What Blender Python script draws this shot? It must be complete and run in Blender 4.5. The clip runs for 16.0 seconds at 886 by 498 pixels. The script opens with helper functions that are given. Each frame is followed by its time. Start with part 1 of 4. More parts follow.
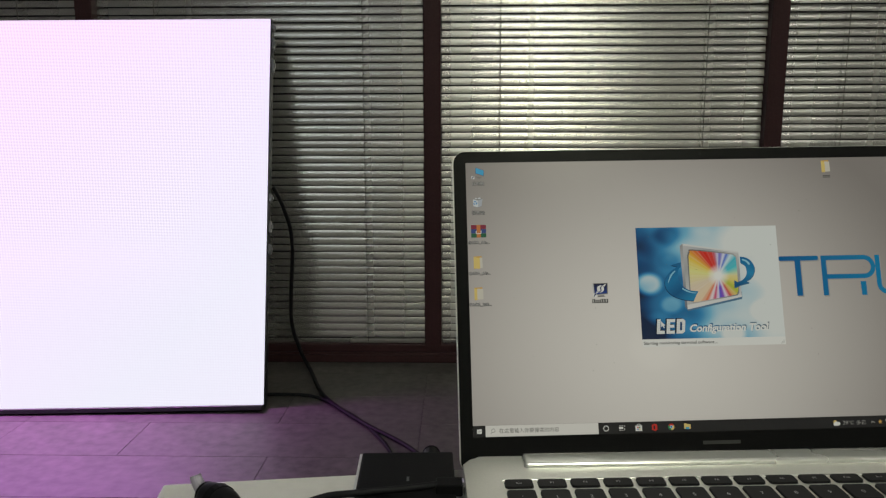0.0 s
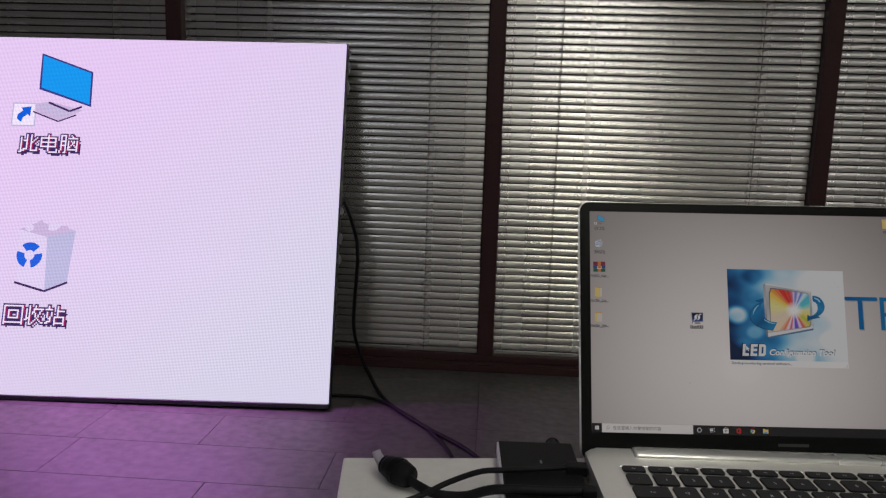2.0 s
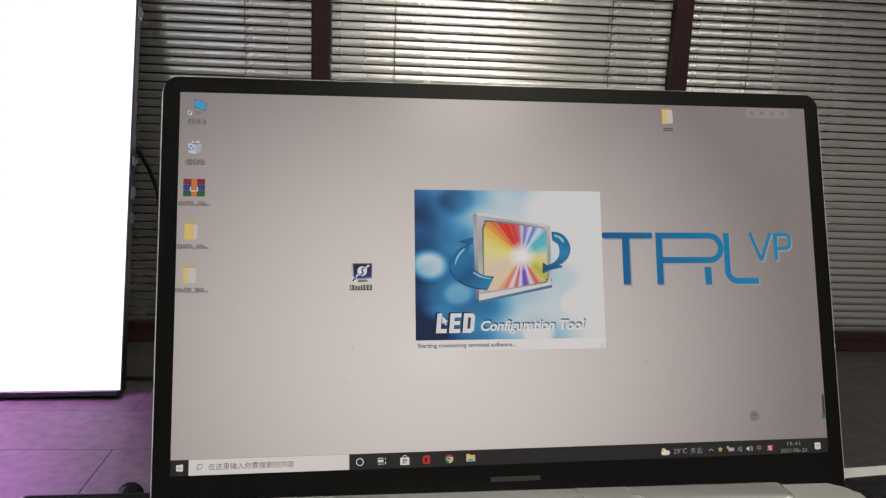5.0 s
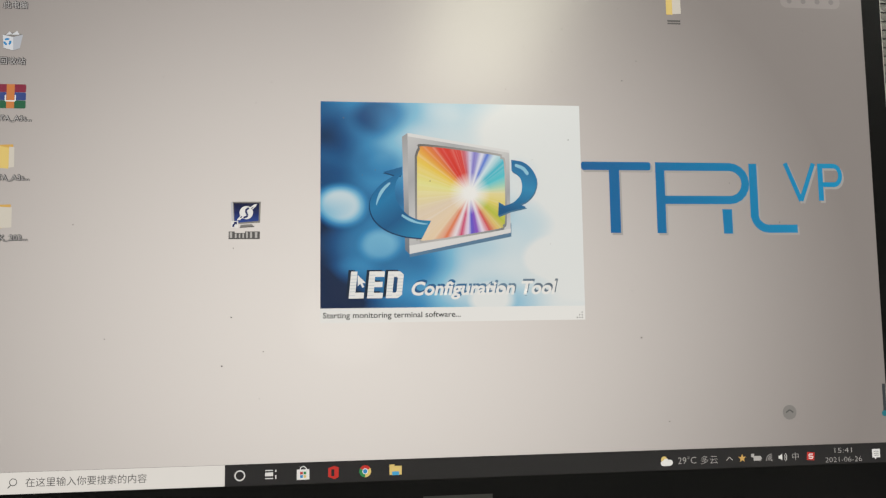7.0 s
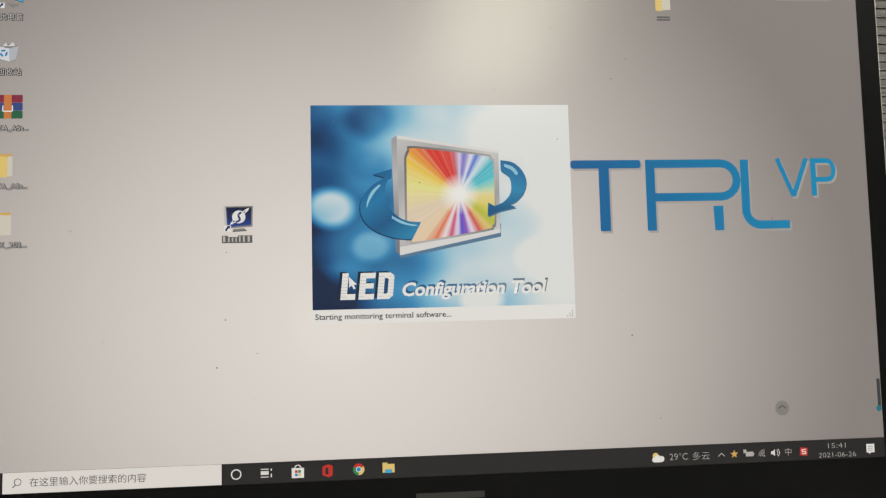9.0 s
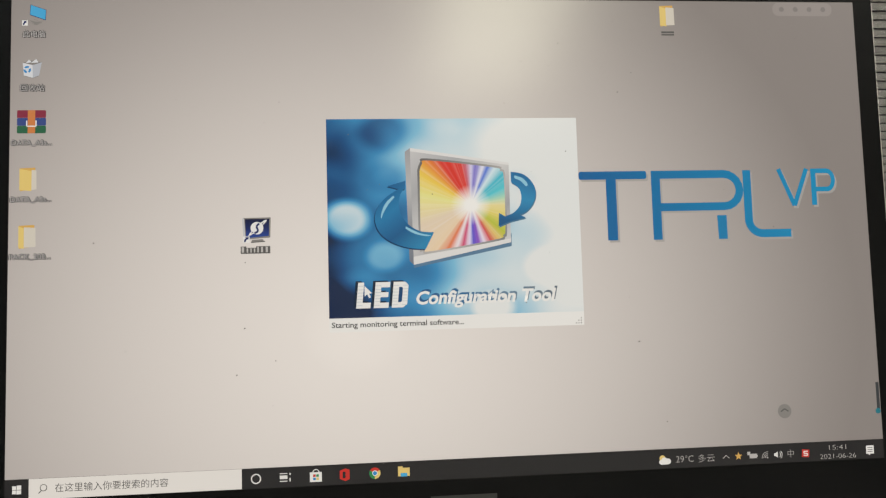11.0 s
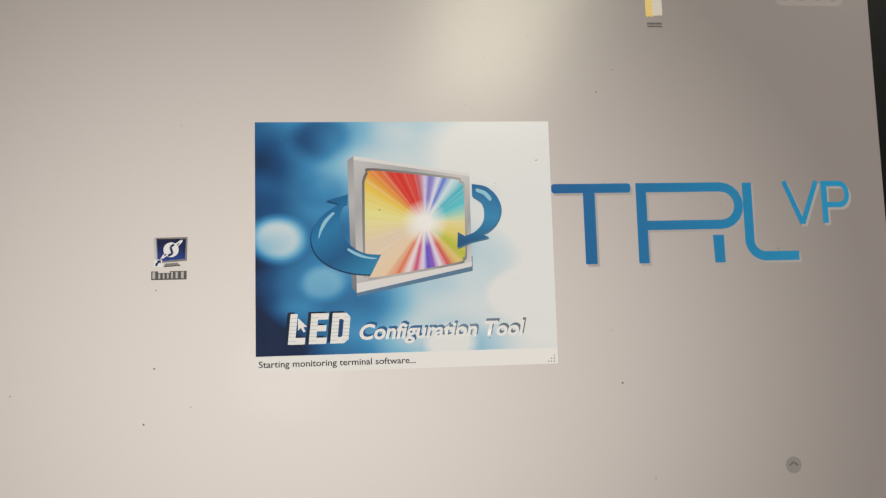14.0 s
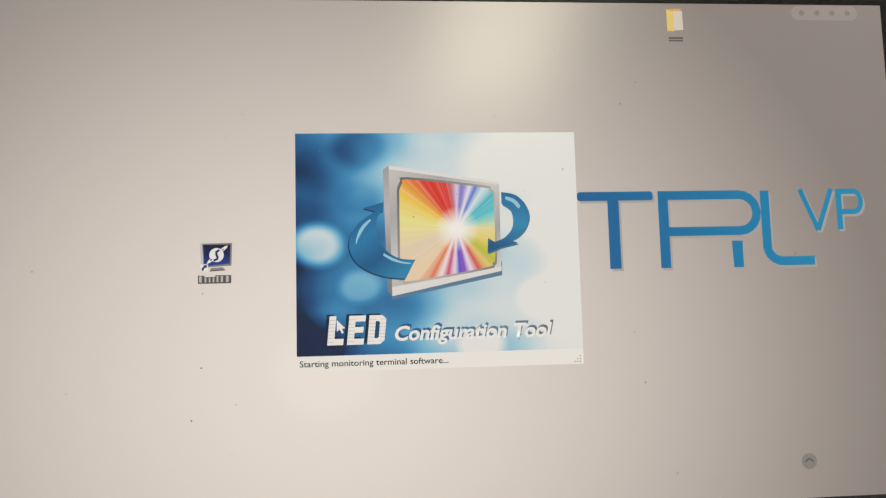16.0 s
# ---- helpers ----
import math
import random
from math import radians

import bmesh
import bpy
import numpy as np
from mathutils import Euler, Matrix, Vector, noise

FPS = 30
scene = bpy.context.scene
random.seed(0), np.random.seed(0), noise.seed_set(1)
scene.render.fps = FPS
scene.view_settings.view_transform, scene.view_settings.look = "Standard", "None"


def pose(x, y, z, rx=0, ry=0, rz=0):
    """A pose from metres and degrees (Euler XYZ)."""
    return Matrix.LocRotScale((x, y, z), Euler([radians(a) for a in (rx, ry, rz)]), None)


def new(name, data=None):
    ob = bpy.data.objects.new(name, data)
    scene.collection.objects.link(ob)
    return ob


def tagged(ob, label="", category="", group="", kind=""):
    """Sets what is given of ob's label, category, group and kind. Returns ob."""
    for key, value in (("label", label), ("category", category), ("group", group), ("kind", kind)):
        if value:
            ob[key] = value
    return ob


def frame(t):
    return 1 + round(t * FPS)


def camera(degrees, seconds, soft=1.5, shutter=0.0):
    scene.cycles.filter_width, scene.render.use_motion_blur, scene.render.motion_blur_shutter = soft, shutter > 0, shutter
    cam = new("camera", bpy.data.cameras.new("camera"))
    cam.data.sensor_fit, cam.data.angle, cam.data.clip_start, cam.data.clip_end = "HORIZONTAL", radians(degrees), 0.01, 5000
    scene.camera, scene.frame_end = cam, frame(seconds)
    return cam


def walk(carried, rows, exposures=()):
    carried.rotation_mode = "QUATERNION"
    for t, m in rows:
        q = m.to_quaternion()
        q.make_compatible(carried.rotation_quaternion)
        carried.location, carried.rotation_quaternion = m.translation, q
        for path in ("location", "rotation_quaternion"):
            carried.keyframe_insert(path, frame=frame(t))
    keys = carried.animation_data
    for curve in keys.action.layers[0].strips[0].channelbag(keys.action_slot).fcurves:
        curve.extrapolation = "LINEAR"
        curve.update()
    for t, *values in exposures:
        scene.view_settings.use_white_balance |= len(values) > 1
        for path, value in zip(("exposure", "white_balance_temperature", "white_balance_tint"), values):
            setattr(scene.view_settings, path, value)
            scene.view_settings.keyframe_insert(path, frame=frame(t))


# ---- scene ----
cam = camera(61.64, 16.0, soft=1.25)
# seconds, place, turn
ROWS = [
    (0.0, -0.0082, -0.4329, 0.7036, 80.37, 0.11, 1.33),
    (0.5, -0.0362, -0.4641, 0.7118, 80.44, -0.32, 2.19),
    (1.0, -0.0554, -0.4988, 0.7199, 80.64, -1.16, 3.04),
    (1.5, -0.0658, -0.5272, 0.7278, 80.92, -1.63, 3.20),
    (2.0, -0.0839, -0.5521, 0.7374, 81.07, -1.70, 3.96),
    (2.5, -0.1024, -0.5752, 0.7388, 81.16, -2.10, 4.87),
    (3.0, -0.0878, -0.5449, 0.7317, 81.06, -2.15, 3.93),
    (3.5, -0.0575, -0.5030, 0.7192, 80.40, -2.07, 1.62),
    (4.0, 0.0019, -0.4297, 0.7044, 79.58, -1.19, -1.54),
    (4.5, 0.0550, -0.3574, 0.7029, 79.70, -0.97, -3.62),
    (5.0, 0.0922, -0.3076, 0.6785, 78.70, -2.17, -4.05),
    (5.2, 0.0984, -0.2925, 0.6721, 77.74, -2.81, -3.62),
    (7.3, 0.1412, -0.2167, 0.6443, 76.91, -1.36, -2.54),
    (7.5, 0.1450, -0.2176, 0.6476, 76.33, -1.07, -1.95),
    (8.0, 0.1432, -0.2199, 0.6508, 75.96, -1.03, -1.60),
    (8.5, 0.1440, -0.2210, 0.6505, 76.19, -0.95, -1.59),
    (9.0, 0.1440, -0.2203, 0.6502, 76.20, -0.79, -1.60),
    (11.3, 0.1372, -0.2286, 0.6552, 76.30, -0.66, -2.03),
    (11.5, 0.1379, -0.2295, 0.6542, 76.59, -0.53, -1.69),
    (12.0, 0.1394, -0.2284, 0.6534, 77.26, -0.08, -1.55),
    (12.5, 0.1525, -0.2108, 0.6490, 77.71, 0.12, -1.81),
    (13.0, 0.1563, -0.1984, 0.6439, 77.84, 0.23, -2.63),
    (13.5, 0.1534, -0.1928, 0.6465, 77.43, -0.42, -2.46),
    (14.0, 0.1540, -0.1880, 0.6486, 77.48, -0.76, -2.19),
    (14.5, 0.1553, -0.1875, 0.6478, 77.71, -0.55, -1.90),
    (15.0, 0.1533, -0.1881, 0.6478, 77.67, -0.54, -1.74),
    (15.5, 0.1498, -0.1902, 0.6511, 77.33, -0.62, -1.69),
    (16.0, 0.1455, -0.1982, 0.6529, 77.40, -0.69, -1.71),
]
# seconds, stops, white balance
EXPOSURES = [(0.0, -0.32, 6750, 2), (0.5, -0.36, 6750, 2), (1.0, -0.60, 6450, 10), (1.5, -0.68, 6450, 13), (2.5, -0.74, 6450, 15), (3.5, -0.62, 6450, 15), (4.0, -0.48, 6500, 17), (4.5, -0.12, 6520, 17), (5.0, 0.12, 6600, 14), (7.5, 0.42, 6680, 9), (9.0, 0.40, 6680, 9), (11.5, 0.40, 6850, 10), (14.0, 0.38, 6950, 11), (16.0, 0.46, 6950, 11)]
walk(cam, [(t, pose(x, y, z, a, b, c)) for t, x, y, z, a, b, c in ROWS], EXPOSURES)

# ---- light ----
world = bpy.data.worlds.new("dim_office")
world.use_nodes = True
scene.world = world
world.node_tree.nodes["Background"].inputs[0].default_value = (0.6, 0.65, 0.75, 1)
world.node_tree.nodes["Background"].inputs[1].default_value = 0.03
LAMP = 14.5          # radiance of the ceiling panels
SPILL = 9.8          # watts of the lamp added for the display's downward glow
SCREEN = 0.58        # brightness of the laptop's screen
WALL_DISPLAY = 1.68 # brightness of the large display

# added lamp imitates the display's purple glow steeply down on the floor before it
spill = bpy.data.lights.new("added_display_glow", "AREA")
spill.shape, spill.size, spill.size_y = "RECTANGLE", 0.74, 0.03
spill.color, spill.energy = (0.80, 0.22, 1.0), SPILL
ob = new("added_display_glow", spill)
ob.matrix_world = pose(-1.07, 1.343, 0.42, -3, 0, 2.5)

# ---- materials ----


def mat(name, color, rough=0.5, metal=0.0, vary=0.12, scale=8.0, bump=0.0, fine=120.0, emit=None, power=0.0, spec=0.5, coat=0.0):
    m = bpy.data.materials.new(name)
    m.use_nodes = True
    nt = m.node_tree
    b = nt.nodes["Principled BSDF"]
    b.inputs["Roughness"].default_value = rough
    b.inputs["Metallic"].default_value = metal
    b.inputs["Specular IOR Level"].default_value = spec
    b.inputs["Coat Weight"].default_value = coat
    b.inputs["Base Color"].default_value = (*color, 1)
    if emit:
        b.inputs["Emission Color"].default_value = (*emit, 1)
        b.inputs["Emission Strength"].default_value = power
    if vary:
        tc = nt.nodes.new("ShaderNodeTexCoord")
        n1 = nt.nodes.new("ShaderNodeTexNoise")
        n1.inputs["Scale"].default_value = scale
        n1.inputs["Detail"].default_value = 4
        n2 = nt.nodes.new("ShaderNodeTexNoise")
        n2.inputs["Scale"].default_value = fine
        n2.inputs["Detail"].default_value = 3
        nt.links.new(tc.outputs["Object"], n1.inputs["Vector"])
        nt.links.new(tc.outputs["Object"], n2.inputs["Vector"])
        add = nt.nodes.new("ShaderNodeMath")
        add.operation = "ADD"
        nt.links.new(n1.outputs["Fac"], add.inputs[0])
        nt.links.new(n2.outputs["Fac"], add.inputs[1])
        ramp = nt.nodes.new("ShaderNodeMapRange")
        ramp.inputs["From Min"].default_value, ramp.inputs["From Max"].default_value = 0.6, 1.4
        ramp.inputs["To Min"].default_value, ramp.inputs["To Max"].default_value = 1 - vary, 1 + vary
        nt.links.new(add.outputs[0], ramp.inputs["Value"])
        mul = nt.nodes.new("ShaderNodeMix")
        mul.data_type, mul.blend_type = "RGBA", "MULTIPLY"
        mul.inputs["Factor"].default_value = 1
        mul.inputs["A"].default_value = (*color, 1)
        nt.links.new(ramp.outputs[0], mul.inputs["B"])
        nt.links.new(mul.outputs["Result"], b.inputs["Base Color"])
        rr = nt.nodes.new("ShaderNodeMapRange")
        rr.inputs["To Min"].default_value, rr.inputs["To Max"].default_value = max(0.02, rough - 0.08), min(1, rough + 0.08)
        nt.links.new(n1.outputs["Fac"], rr.inputs["Value"])
        nt.links.new(rr.outputs[0], b.inputs["Roughness"])
        if bump:
            bp = nt.nodes.new("ShaderNodeBump")
            bp.inputs["Strength"].default_value = bump
            bp.inputs["Distance"].default_value = 0.002
            nt.links.new(n2.outputs["Fac"], bp.inputs["Height"])
            nt.links.new(bp.outputs[0], b.inputs["Normal"])
    return m


def srgb(r, g, b):
    return tuple(((c / 255 + 0.055) / 1.055) ** 2.4 if c > 10 else c / 255 / 12.92 for c in (r, g, b))


def glow(name, color, gain=1.0, rough=0.2):
    """A patch of a lit screen, in the picture's colour."""
    c = srgb(*color)
    return mat(name, (0.015, 0.015, 0.015), rough, 0, 0, emit=c, power=SCREEN * gain, spec=0.27)


M_floor = mat("vinyl_plank", (0.106, 0.099, 0.092), 0.5, vary=0.45, scale=11, bump=0.25, fine=45)
M_joint = mat("plank_joint", (0.035, 0.032, 0.032), 0.8)
M_frame = mat("dark_brown_frame", (0.062, 0.027, 0.030), 0.45, vary=0.2, scale=6, bump=0.05, fine=200, spec=0.25)
M_slat = mat("blind_slat", (0.62, 0.61, 0.585), 0.27, 0.80, vary=0.06, scale=3)
M_cord = mat("blind_cord", (0.18, 0.17, 0.16), 0.8)
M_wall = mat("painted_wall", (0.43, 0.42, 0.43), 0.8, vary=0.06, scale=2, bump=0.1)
# lighter than the side walls, so its reflection brightens the lower slats
M_bounce_wall = mat("lighter_bounce_wall", (0.64, 0.63, 0.62), 0.8, vary=0.06, scale=2, bump=0.1)
M_ceiling = mat("ceiling_board", (0.7, 0.7, 0.68), 0.9, vary=0.05, scale=2, bump=0.1)
M_dark = mat("unlit_space_dark", (0.05, 0.05, 0.055), 0.9)
M_table = mat("white_laminate", (0.80, 0.78, 0.75), 0.35, vary=0.06, scale=5, bump=0.03)
M_silver = mat("silver_aluminium", (0.80, 0.79, 0.74), 0.36, 0.50, vary=0.05, scale=12, bump=0.03, fine=900)
M_bright = mat("polished_hinge", (0.90, 0.90, 0.86), 0.24, 0.7, vary=0.03)
M_black = mat("black_plastic", (0.010, 0.010, 0.011), 0.45, vary=0.2, scale=30, bump=0.04, fine=600, spec=0.12)
M_key = mat("key_cap", (0.016, 0.016, 0.017), 0.5, vary=0.15, scale=80, bump=0.03, fine=900, spec=0.2)
M_bezel = mat("black_glass_bezel", (0.006, 0.006, 0.0065), 0.35, vary=0.1, scale=20, spec=0.12)
M_cabinet = mat("dark_cabinet", (0.025, 0.025, 0.03), 0.45, vary=0.2, scale=20, bump=0.05, fine=300)
M_cable = mat("black_rubber", (0.012, 0.012, 0.014), 0.5, vary=0.2, scale=60, spec=0.15)
M_steel = mat("steel", (0.32, 0.32, 0.34), 0.35, 0.9, vary=0.1, scale=50)
M_legend = mat("key_legend", (0.5, 0.5, 0.5), 0.6, vary=0)
M_lampframe = mat("lamp_frame", (0.75, 0.75, 0.75), 0.4)
M_diffuser = mat("lamp_diffuser", (0.8, 0.8, 0.8), 0.5, vary=0, emit=(1.0, 1.0, 0.80), power=LAMP)
M_diffuser_front = mat("lamp_diffuser_front", (0.8, 0.8, 0.8), 0.5, vary=0, emit=(1.0, 0.98, 0.93), power=LAMP * 0.55)
M_diffuser_side = mat("lamp_diffuser_side", (0.8, 0.8, 0.8), 0.5, vary=0, emit=(0.86, 0.93, 1.0), power=LAMP * 0.33)
M_legs = mat("grey_steel_leg", (0.35, 0.35, 0.36), 0.4, 0.6)
M_leather = mat("black_leather", (0.014, 0.013, 0.015), 0.38, vary=0.3, scale=40, bump=0.5, fine=350)

# ---- shapes ----


def part(name, bm, material, parent, label="", smooth=False):
    me = bpy.data.meshes.new(name)
    bm.normal_update()
    bm.to_mesh(me)
    bm.free()
    me.materials.append(material)
    if smooth:
        me.shade_smooth()
    ob = new(name, me)
    ob.parent = parent
    if label:
        tagged(ob, label)
    return ob


def thing(name, m, label, category, group="", kind=""):
    ob = new(name)
    ob.empty_display_size = 0.05
    ob.matrix_world = m
    return tagged(ob, label, category, group, kind)


def box(lo, hi, bevel=0.0, seg=2, bm=None):
    bm = bm or bmesh.new()
    lo, hi = Vector(lo), Vector(hi)
    made = bmesh.ops.create_cube(bm, size=1)["verts"]
    for v in made:
        v.co = Vector([lo[i] + (v.co[i] + 0.5) * (hi[i] - lo[i]) for i in range(3)])
    if bevel:
        edges = list({e for v in made for e in v.link_edges})
        bmesh.ops.bevel(bm, geom=edges, offset=bevel, segments=seg, affect="EDGES", profile=0.6)
    return bm


def setting(name, bm, material, label="", category=""):
    me = bpy.data.meshes.new(name)
    bm.to_mesh(me)
    bm.free()
    me.materials.append(material)
    return tagged(new(name, me), label, category, kind="structure")


def rounded(w, h, r, n=6, x=0.0, z=0.0):
    """Outline of a rounded rectangle from (x, z) to (x + w, z + h)."""
    pts = []
    for cx, cz, a in ((x + w - r, z + r, -90), (x + w - r, z + h - r, 0), (x + r, z + h - r, 90), (x + r, z + r, 180)):
        for i in range(n + 1):
            b = radians(a + 90 * i / n)
            pts.append((cx + r * math.cos(b), cz + r * math.sin(b)))
    return pts


def slab(pts, y0, y1, bevel=0.0, bm=None):
    """A plate with an outline in x, z, from y0 to y1."""
    bm = bm or bmesh.new()
    a = [bm.verts.new((p[0], y0, p[1])) for p in pts]
    b = [bm.verts.new((p[0], y1, p[1])) for p in pts]
    f = bm.faces.new(a)
    g = bm.faces.new(b[::-1])
    for i in range(len(pts)):
        j = (i + 1) % len(pts)
        bm.faces.new((a[j], a[i], b[i], b[j]))
    if bevel:
        bmesh.ops.bevel(bm, geom=list(f.edges) + list(g.edges), offset=bevel, segments=2, affect="EDGES")
    bmesh.ops.recalc_face_normals(bm, faces=bm.faces)
    return bm


def tube(points, radius, sides=10, smooth_steps=8):
    """A round cable through the points."""
    P = [Vector(p) for p in points]
    path = []
    for i in range(len(P) - 1):
        a, b, c, d = P[max(i - 1, 0)], P[i], P[i + 1], P[min(i + 2, len(P) - 1)]
        for k in range(smooth_steps):
            t = k / smooth_steps
            path.append(0.5 * (2 * b + (c - a) * t + (2 * a - 5 * b + 4 * c - d) * t * t + (3 * b - a - 3 * c + d) * t ** 3))
    path.append(P[-1])
    bm = bmesh.new()
    rings = []
    for i, p in enumerate(path):
        d = (path[min(i + 1, len(path) - 1)] - path[max(i - 1, 0)]).normalized()
        s = d.cross(Vector((0, 0, 1)))
        s = s.normalized() if s.length > 1e-3 else Vector((1, 0, 0))
        u = s.cross(d)
        r = radius(i / (len(path) - 1)) if callable(radius) else radius
        rings.append([bm.verts.new(p + r * (math.cos(2 * math.pi * k / sides) * s + math.sin(2 * math.pi * k / sides) * u)) for k in range(sides)])
    for a, b in zip(rings, rings[1:]):
        for k in range(sides):
            bm.faces.new((a[k], a[(k + 1) % sides], b[(k + 1) % sides], b[k]))
    bm.faces.new(rings[0][::-1])
    bm.faces.new(rings[-1])
    bmesh.ops.recalc_face_normals(bm, faces=bm.faces)
    return bm



def text(name, body, size, material, parent, x, z, layer, align="LEFT", bold=0.0, shear=0.0, width=None, label=""):
    """Flat lettering on a screen, its lower left corner at x, z."""
    cu = bpy.data.curves.new(name, "FONT")
    cu.body, cu.size, cu.align_x, cu.shear = body, size, align, shear
    cu.resolution_u = 3
    cu.offset = bold
    tmp = bpy.data.objects.new(name, cu)
    scene.collection.objects.link(tmp)
    dg = bpy.context.evaluated_depsgraph_get()
    me = bpy.data.meshes.new_from_object(tmp.evaluated_get(dg))
    bpy.data.objects.remove(tmp)
    xs = [v.co.x for v in me.vertices] or [0]
    k = width / (max(xs) - min(xs)) if width and max(xs) > min(xs) else 1
    for v in me.vertices:
        v.co = Vector((x + v.co.x * k, -layer, z + v.co.y))
    me.materials.clear()
    me.materials.append(material)
    ob = new(name, me)
    ob.parent = parent
    return ob


def flat(name, shapes, layer, material, parent, label=""):
    """Flat figures on a screen: outlines in x, z."""
    bm = bmesh.new()
    for pts in shapes:
        f = bm.faces.new([bm.verts.new((p[0], -layer, p[1])) for p in pts])
        f.normal_update()
        if f.normal.y > 0:
            f.normal_flip()
    return part(name, bm, material, parent, label)


def disc(x, z, r, n=20, a0=0.0, a1=360.0):
    return [(x + r * math.cos(radians(a0 + (a1 - a0) * i / n)), z + r * math.sin(radians(a0 + (a1 - a0) * i / n))) for i in range(n + (a1 - a0 < 360))]


def rect(x0, z0, x1, z1):
    return [(x0, z0), (x1, z0), (x1, z1), (x0, z1)]


def stroke(pts, w):
    """Quads along a line, w wide."""
    out = []
    for a, b in zip(pts, pts[1:]):
        d = Vector(b) - Vector(a)
        n = Vector((-d[1], d[0])).normalized() * w / 2
        out.append([tuple(Vector(a) + n), tuple(Vector(a) - n), tuple(Vector(b) - n), tuple(Vector(b) + n)])
    return out


def ring(x, z, r0, r1, a0=0.0, a1=360.0, n=18):
    out = []
    for i in range(n):
        a, b = radians(a0 + (a1 - a0) * i / n), radians(a0 + (a1 - a0) * (i + 1) / n)
        out.append([(x + r0 * math.cos(a), z + r0 * math.sin(a)), (x + r1 * math.cos(a), z + r1 * math.sin(a)), (x + r1 * math.cos(b), z + r1 * math.sin(b)), (x + r0 * math.cos(b), z + r0 * math.sin(b))])
    return out


def curve_through(pts, steps=5):
    """A smooth line through the points."""
    out = []
    P = [Vector(p) for p in pts]
    for i in range(len(P) - 1):
        a, b, c, d = P[max(i - 1, 0)], P[i], P[i + 1], P[min(i + 2, len(P) - 1)]
        for k in range(steps):
            t = k / steps
            out.append(tuple(0.5 * (2 * b + (c - a) * t + (2 * a - 5 * b + 4 * c - d) * t * t + (3 * b - a - 3 * c + d) * t ** 3)))
    return out + [tuple(P[-1])]


def sheen(m, lo, hi, stops):
    """A screen colour that changes along a line from lo to hi, in millimetres."""
    nt = m.node_tree
    b = nt.nodes["Principled BSDF"]
    way = Vector((hi[0] - lo[0], 0, hi[1] - lo[1])) / 1000
    tc = nt.nodes.new("ShaderNodeTexCoord")
    dp = nt.nodes.new("ShaderNodeVectorMath")
    dp.operation = "DOT_PRODUCT"
    dp.inputs[1].default_value = way / way.length_squared
    nt.links.new(tc.outputs["Object"], dp.inputs[0])
    at = Vector((lo[0], 0, lo[1])).dot(way) / 1000 / way.length_squared
    mr = nt.nodes.new("ShaderNodeMapRange")
    mr.inputs["From Min"].default_value, mr.inputs["From Max"].default_value = at, at + 1
    nt.links.new(dp.outputs["Value"], mr.inputs["Value"])
    rp = nt.nodes.new("ShaderNodeValToRGB")
    el = rp.color_ramp.elements
    el[0].color, el[1].color = (*srgb(*stops[0]), 1), (*srgb(*stops[-1]), 1)
    for i, c in enumerate(stops[1:-1], 1):
        e = el.new(i / (len(stops) - 1))
        e.color = (*srgb(*c), 1)
    nt.links.new(mr.outputs[0], rp.inputs["Fac"])
    nt.links.new(rp.outputs["Color"], b.inputs["Emission Color"])
    return m


# ---- the room ----
WALL_Y = 1.70                 # face of the glazed partition
X0, X1, Y0, CEIL = -3.4, 3.4, -3.6, 2.7
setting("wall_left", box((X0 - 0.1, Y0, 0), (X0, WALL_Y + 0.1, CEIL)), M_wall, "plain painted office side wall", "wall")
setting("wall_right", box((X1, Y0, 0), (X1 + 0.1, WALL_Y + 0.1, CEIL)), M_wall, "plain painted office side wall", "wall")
# unseen wall, set lighter to throw light back on the blinds
setting("wall_back", box((X0 - 0.1, Y0 - 0.1, 0), (X1 + 0.1, Y0, CEIL)), M_bounce_wall, "unseen wall behind the table, lightened to brighten the blinds", "wall")
setting("ceiling", box((X0 - 0.1, Y0 - 0.1, CEIL), (X1 + 0.1, WALL_Y + 0.1, CEIL + 0.08)), M_ceiling, "white office ceiling", "ceiling")
# board coloured dark in place of the unlit space between the slats
setting("backdrop", box((X0 - 0.1, 2.6, 0), (X1 + 0.1, 2.65, CEIL)), M_dark, "dark board standing in for unlit space behind the glazed partition", "backdrop")
floor = setting("floor", box((X0 - 0.1, Y0 - 0.1, -0.06), (X1 + 0.1, 2.65, -0.003)), M_joint, "grey vinyl plank floor with dark joints", "floor")

# posts and rails of the partition
POSTS = [-3.0, -2.03, -1.062, -0.088, 0.869, 1.836, 2.8]
PW = 0.048
for x in POSTS:
    ob = setting("trim", box((x - PW / 2, WALL_Y - 0.004, 0.05), (x + PW / 2, WALL_Y + 0.075, CEIL), 0.003), M_frame, "dark brown upright of the glazed partition", "post")
bm = box((X0, WALL_Y - 0.012, 0.0), (X1, WALL_Y + 0.075, 0.022), 0.003)
box((X0, WALL_Y - 0.008, 0.0222), (X1, WALL_Y + 0.075, 0.0298), 0.002, bm=bm)
box((X0, WALL_Y - 0.002, 0.030), (X1, WALL_Y + 0.075, 0.052), 0.003, bm=bm)
setting("baseboard", bm, M_frame, "dark brown moulded bottom rail of the partition", "rail")
setting("wall_north", box((X0, WALL_Y + 0.0, 2.5), (X1, WALL_Y + 0.07, CEIL)), M_frame, "dark brown head rail of the partition", "rail")

# venetian blinds, one to a bay
PITCH, SLAT = 0.0218, 0.0188


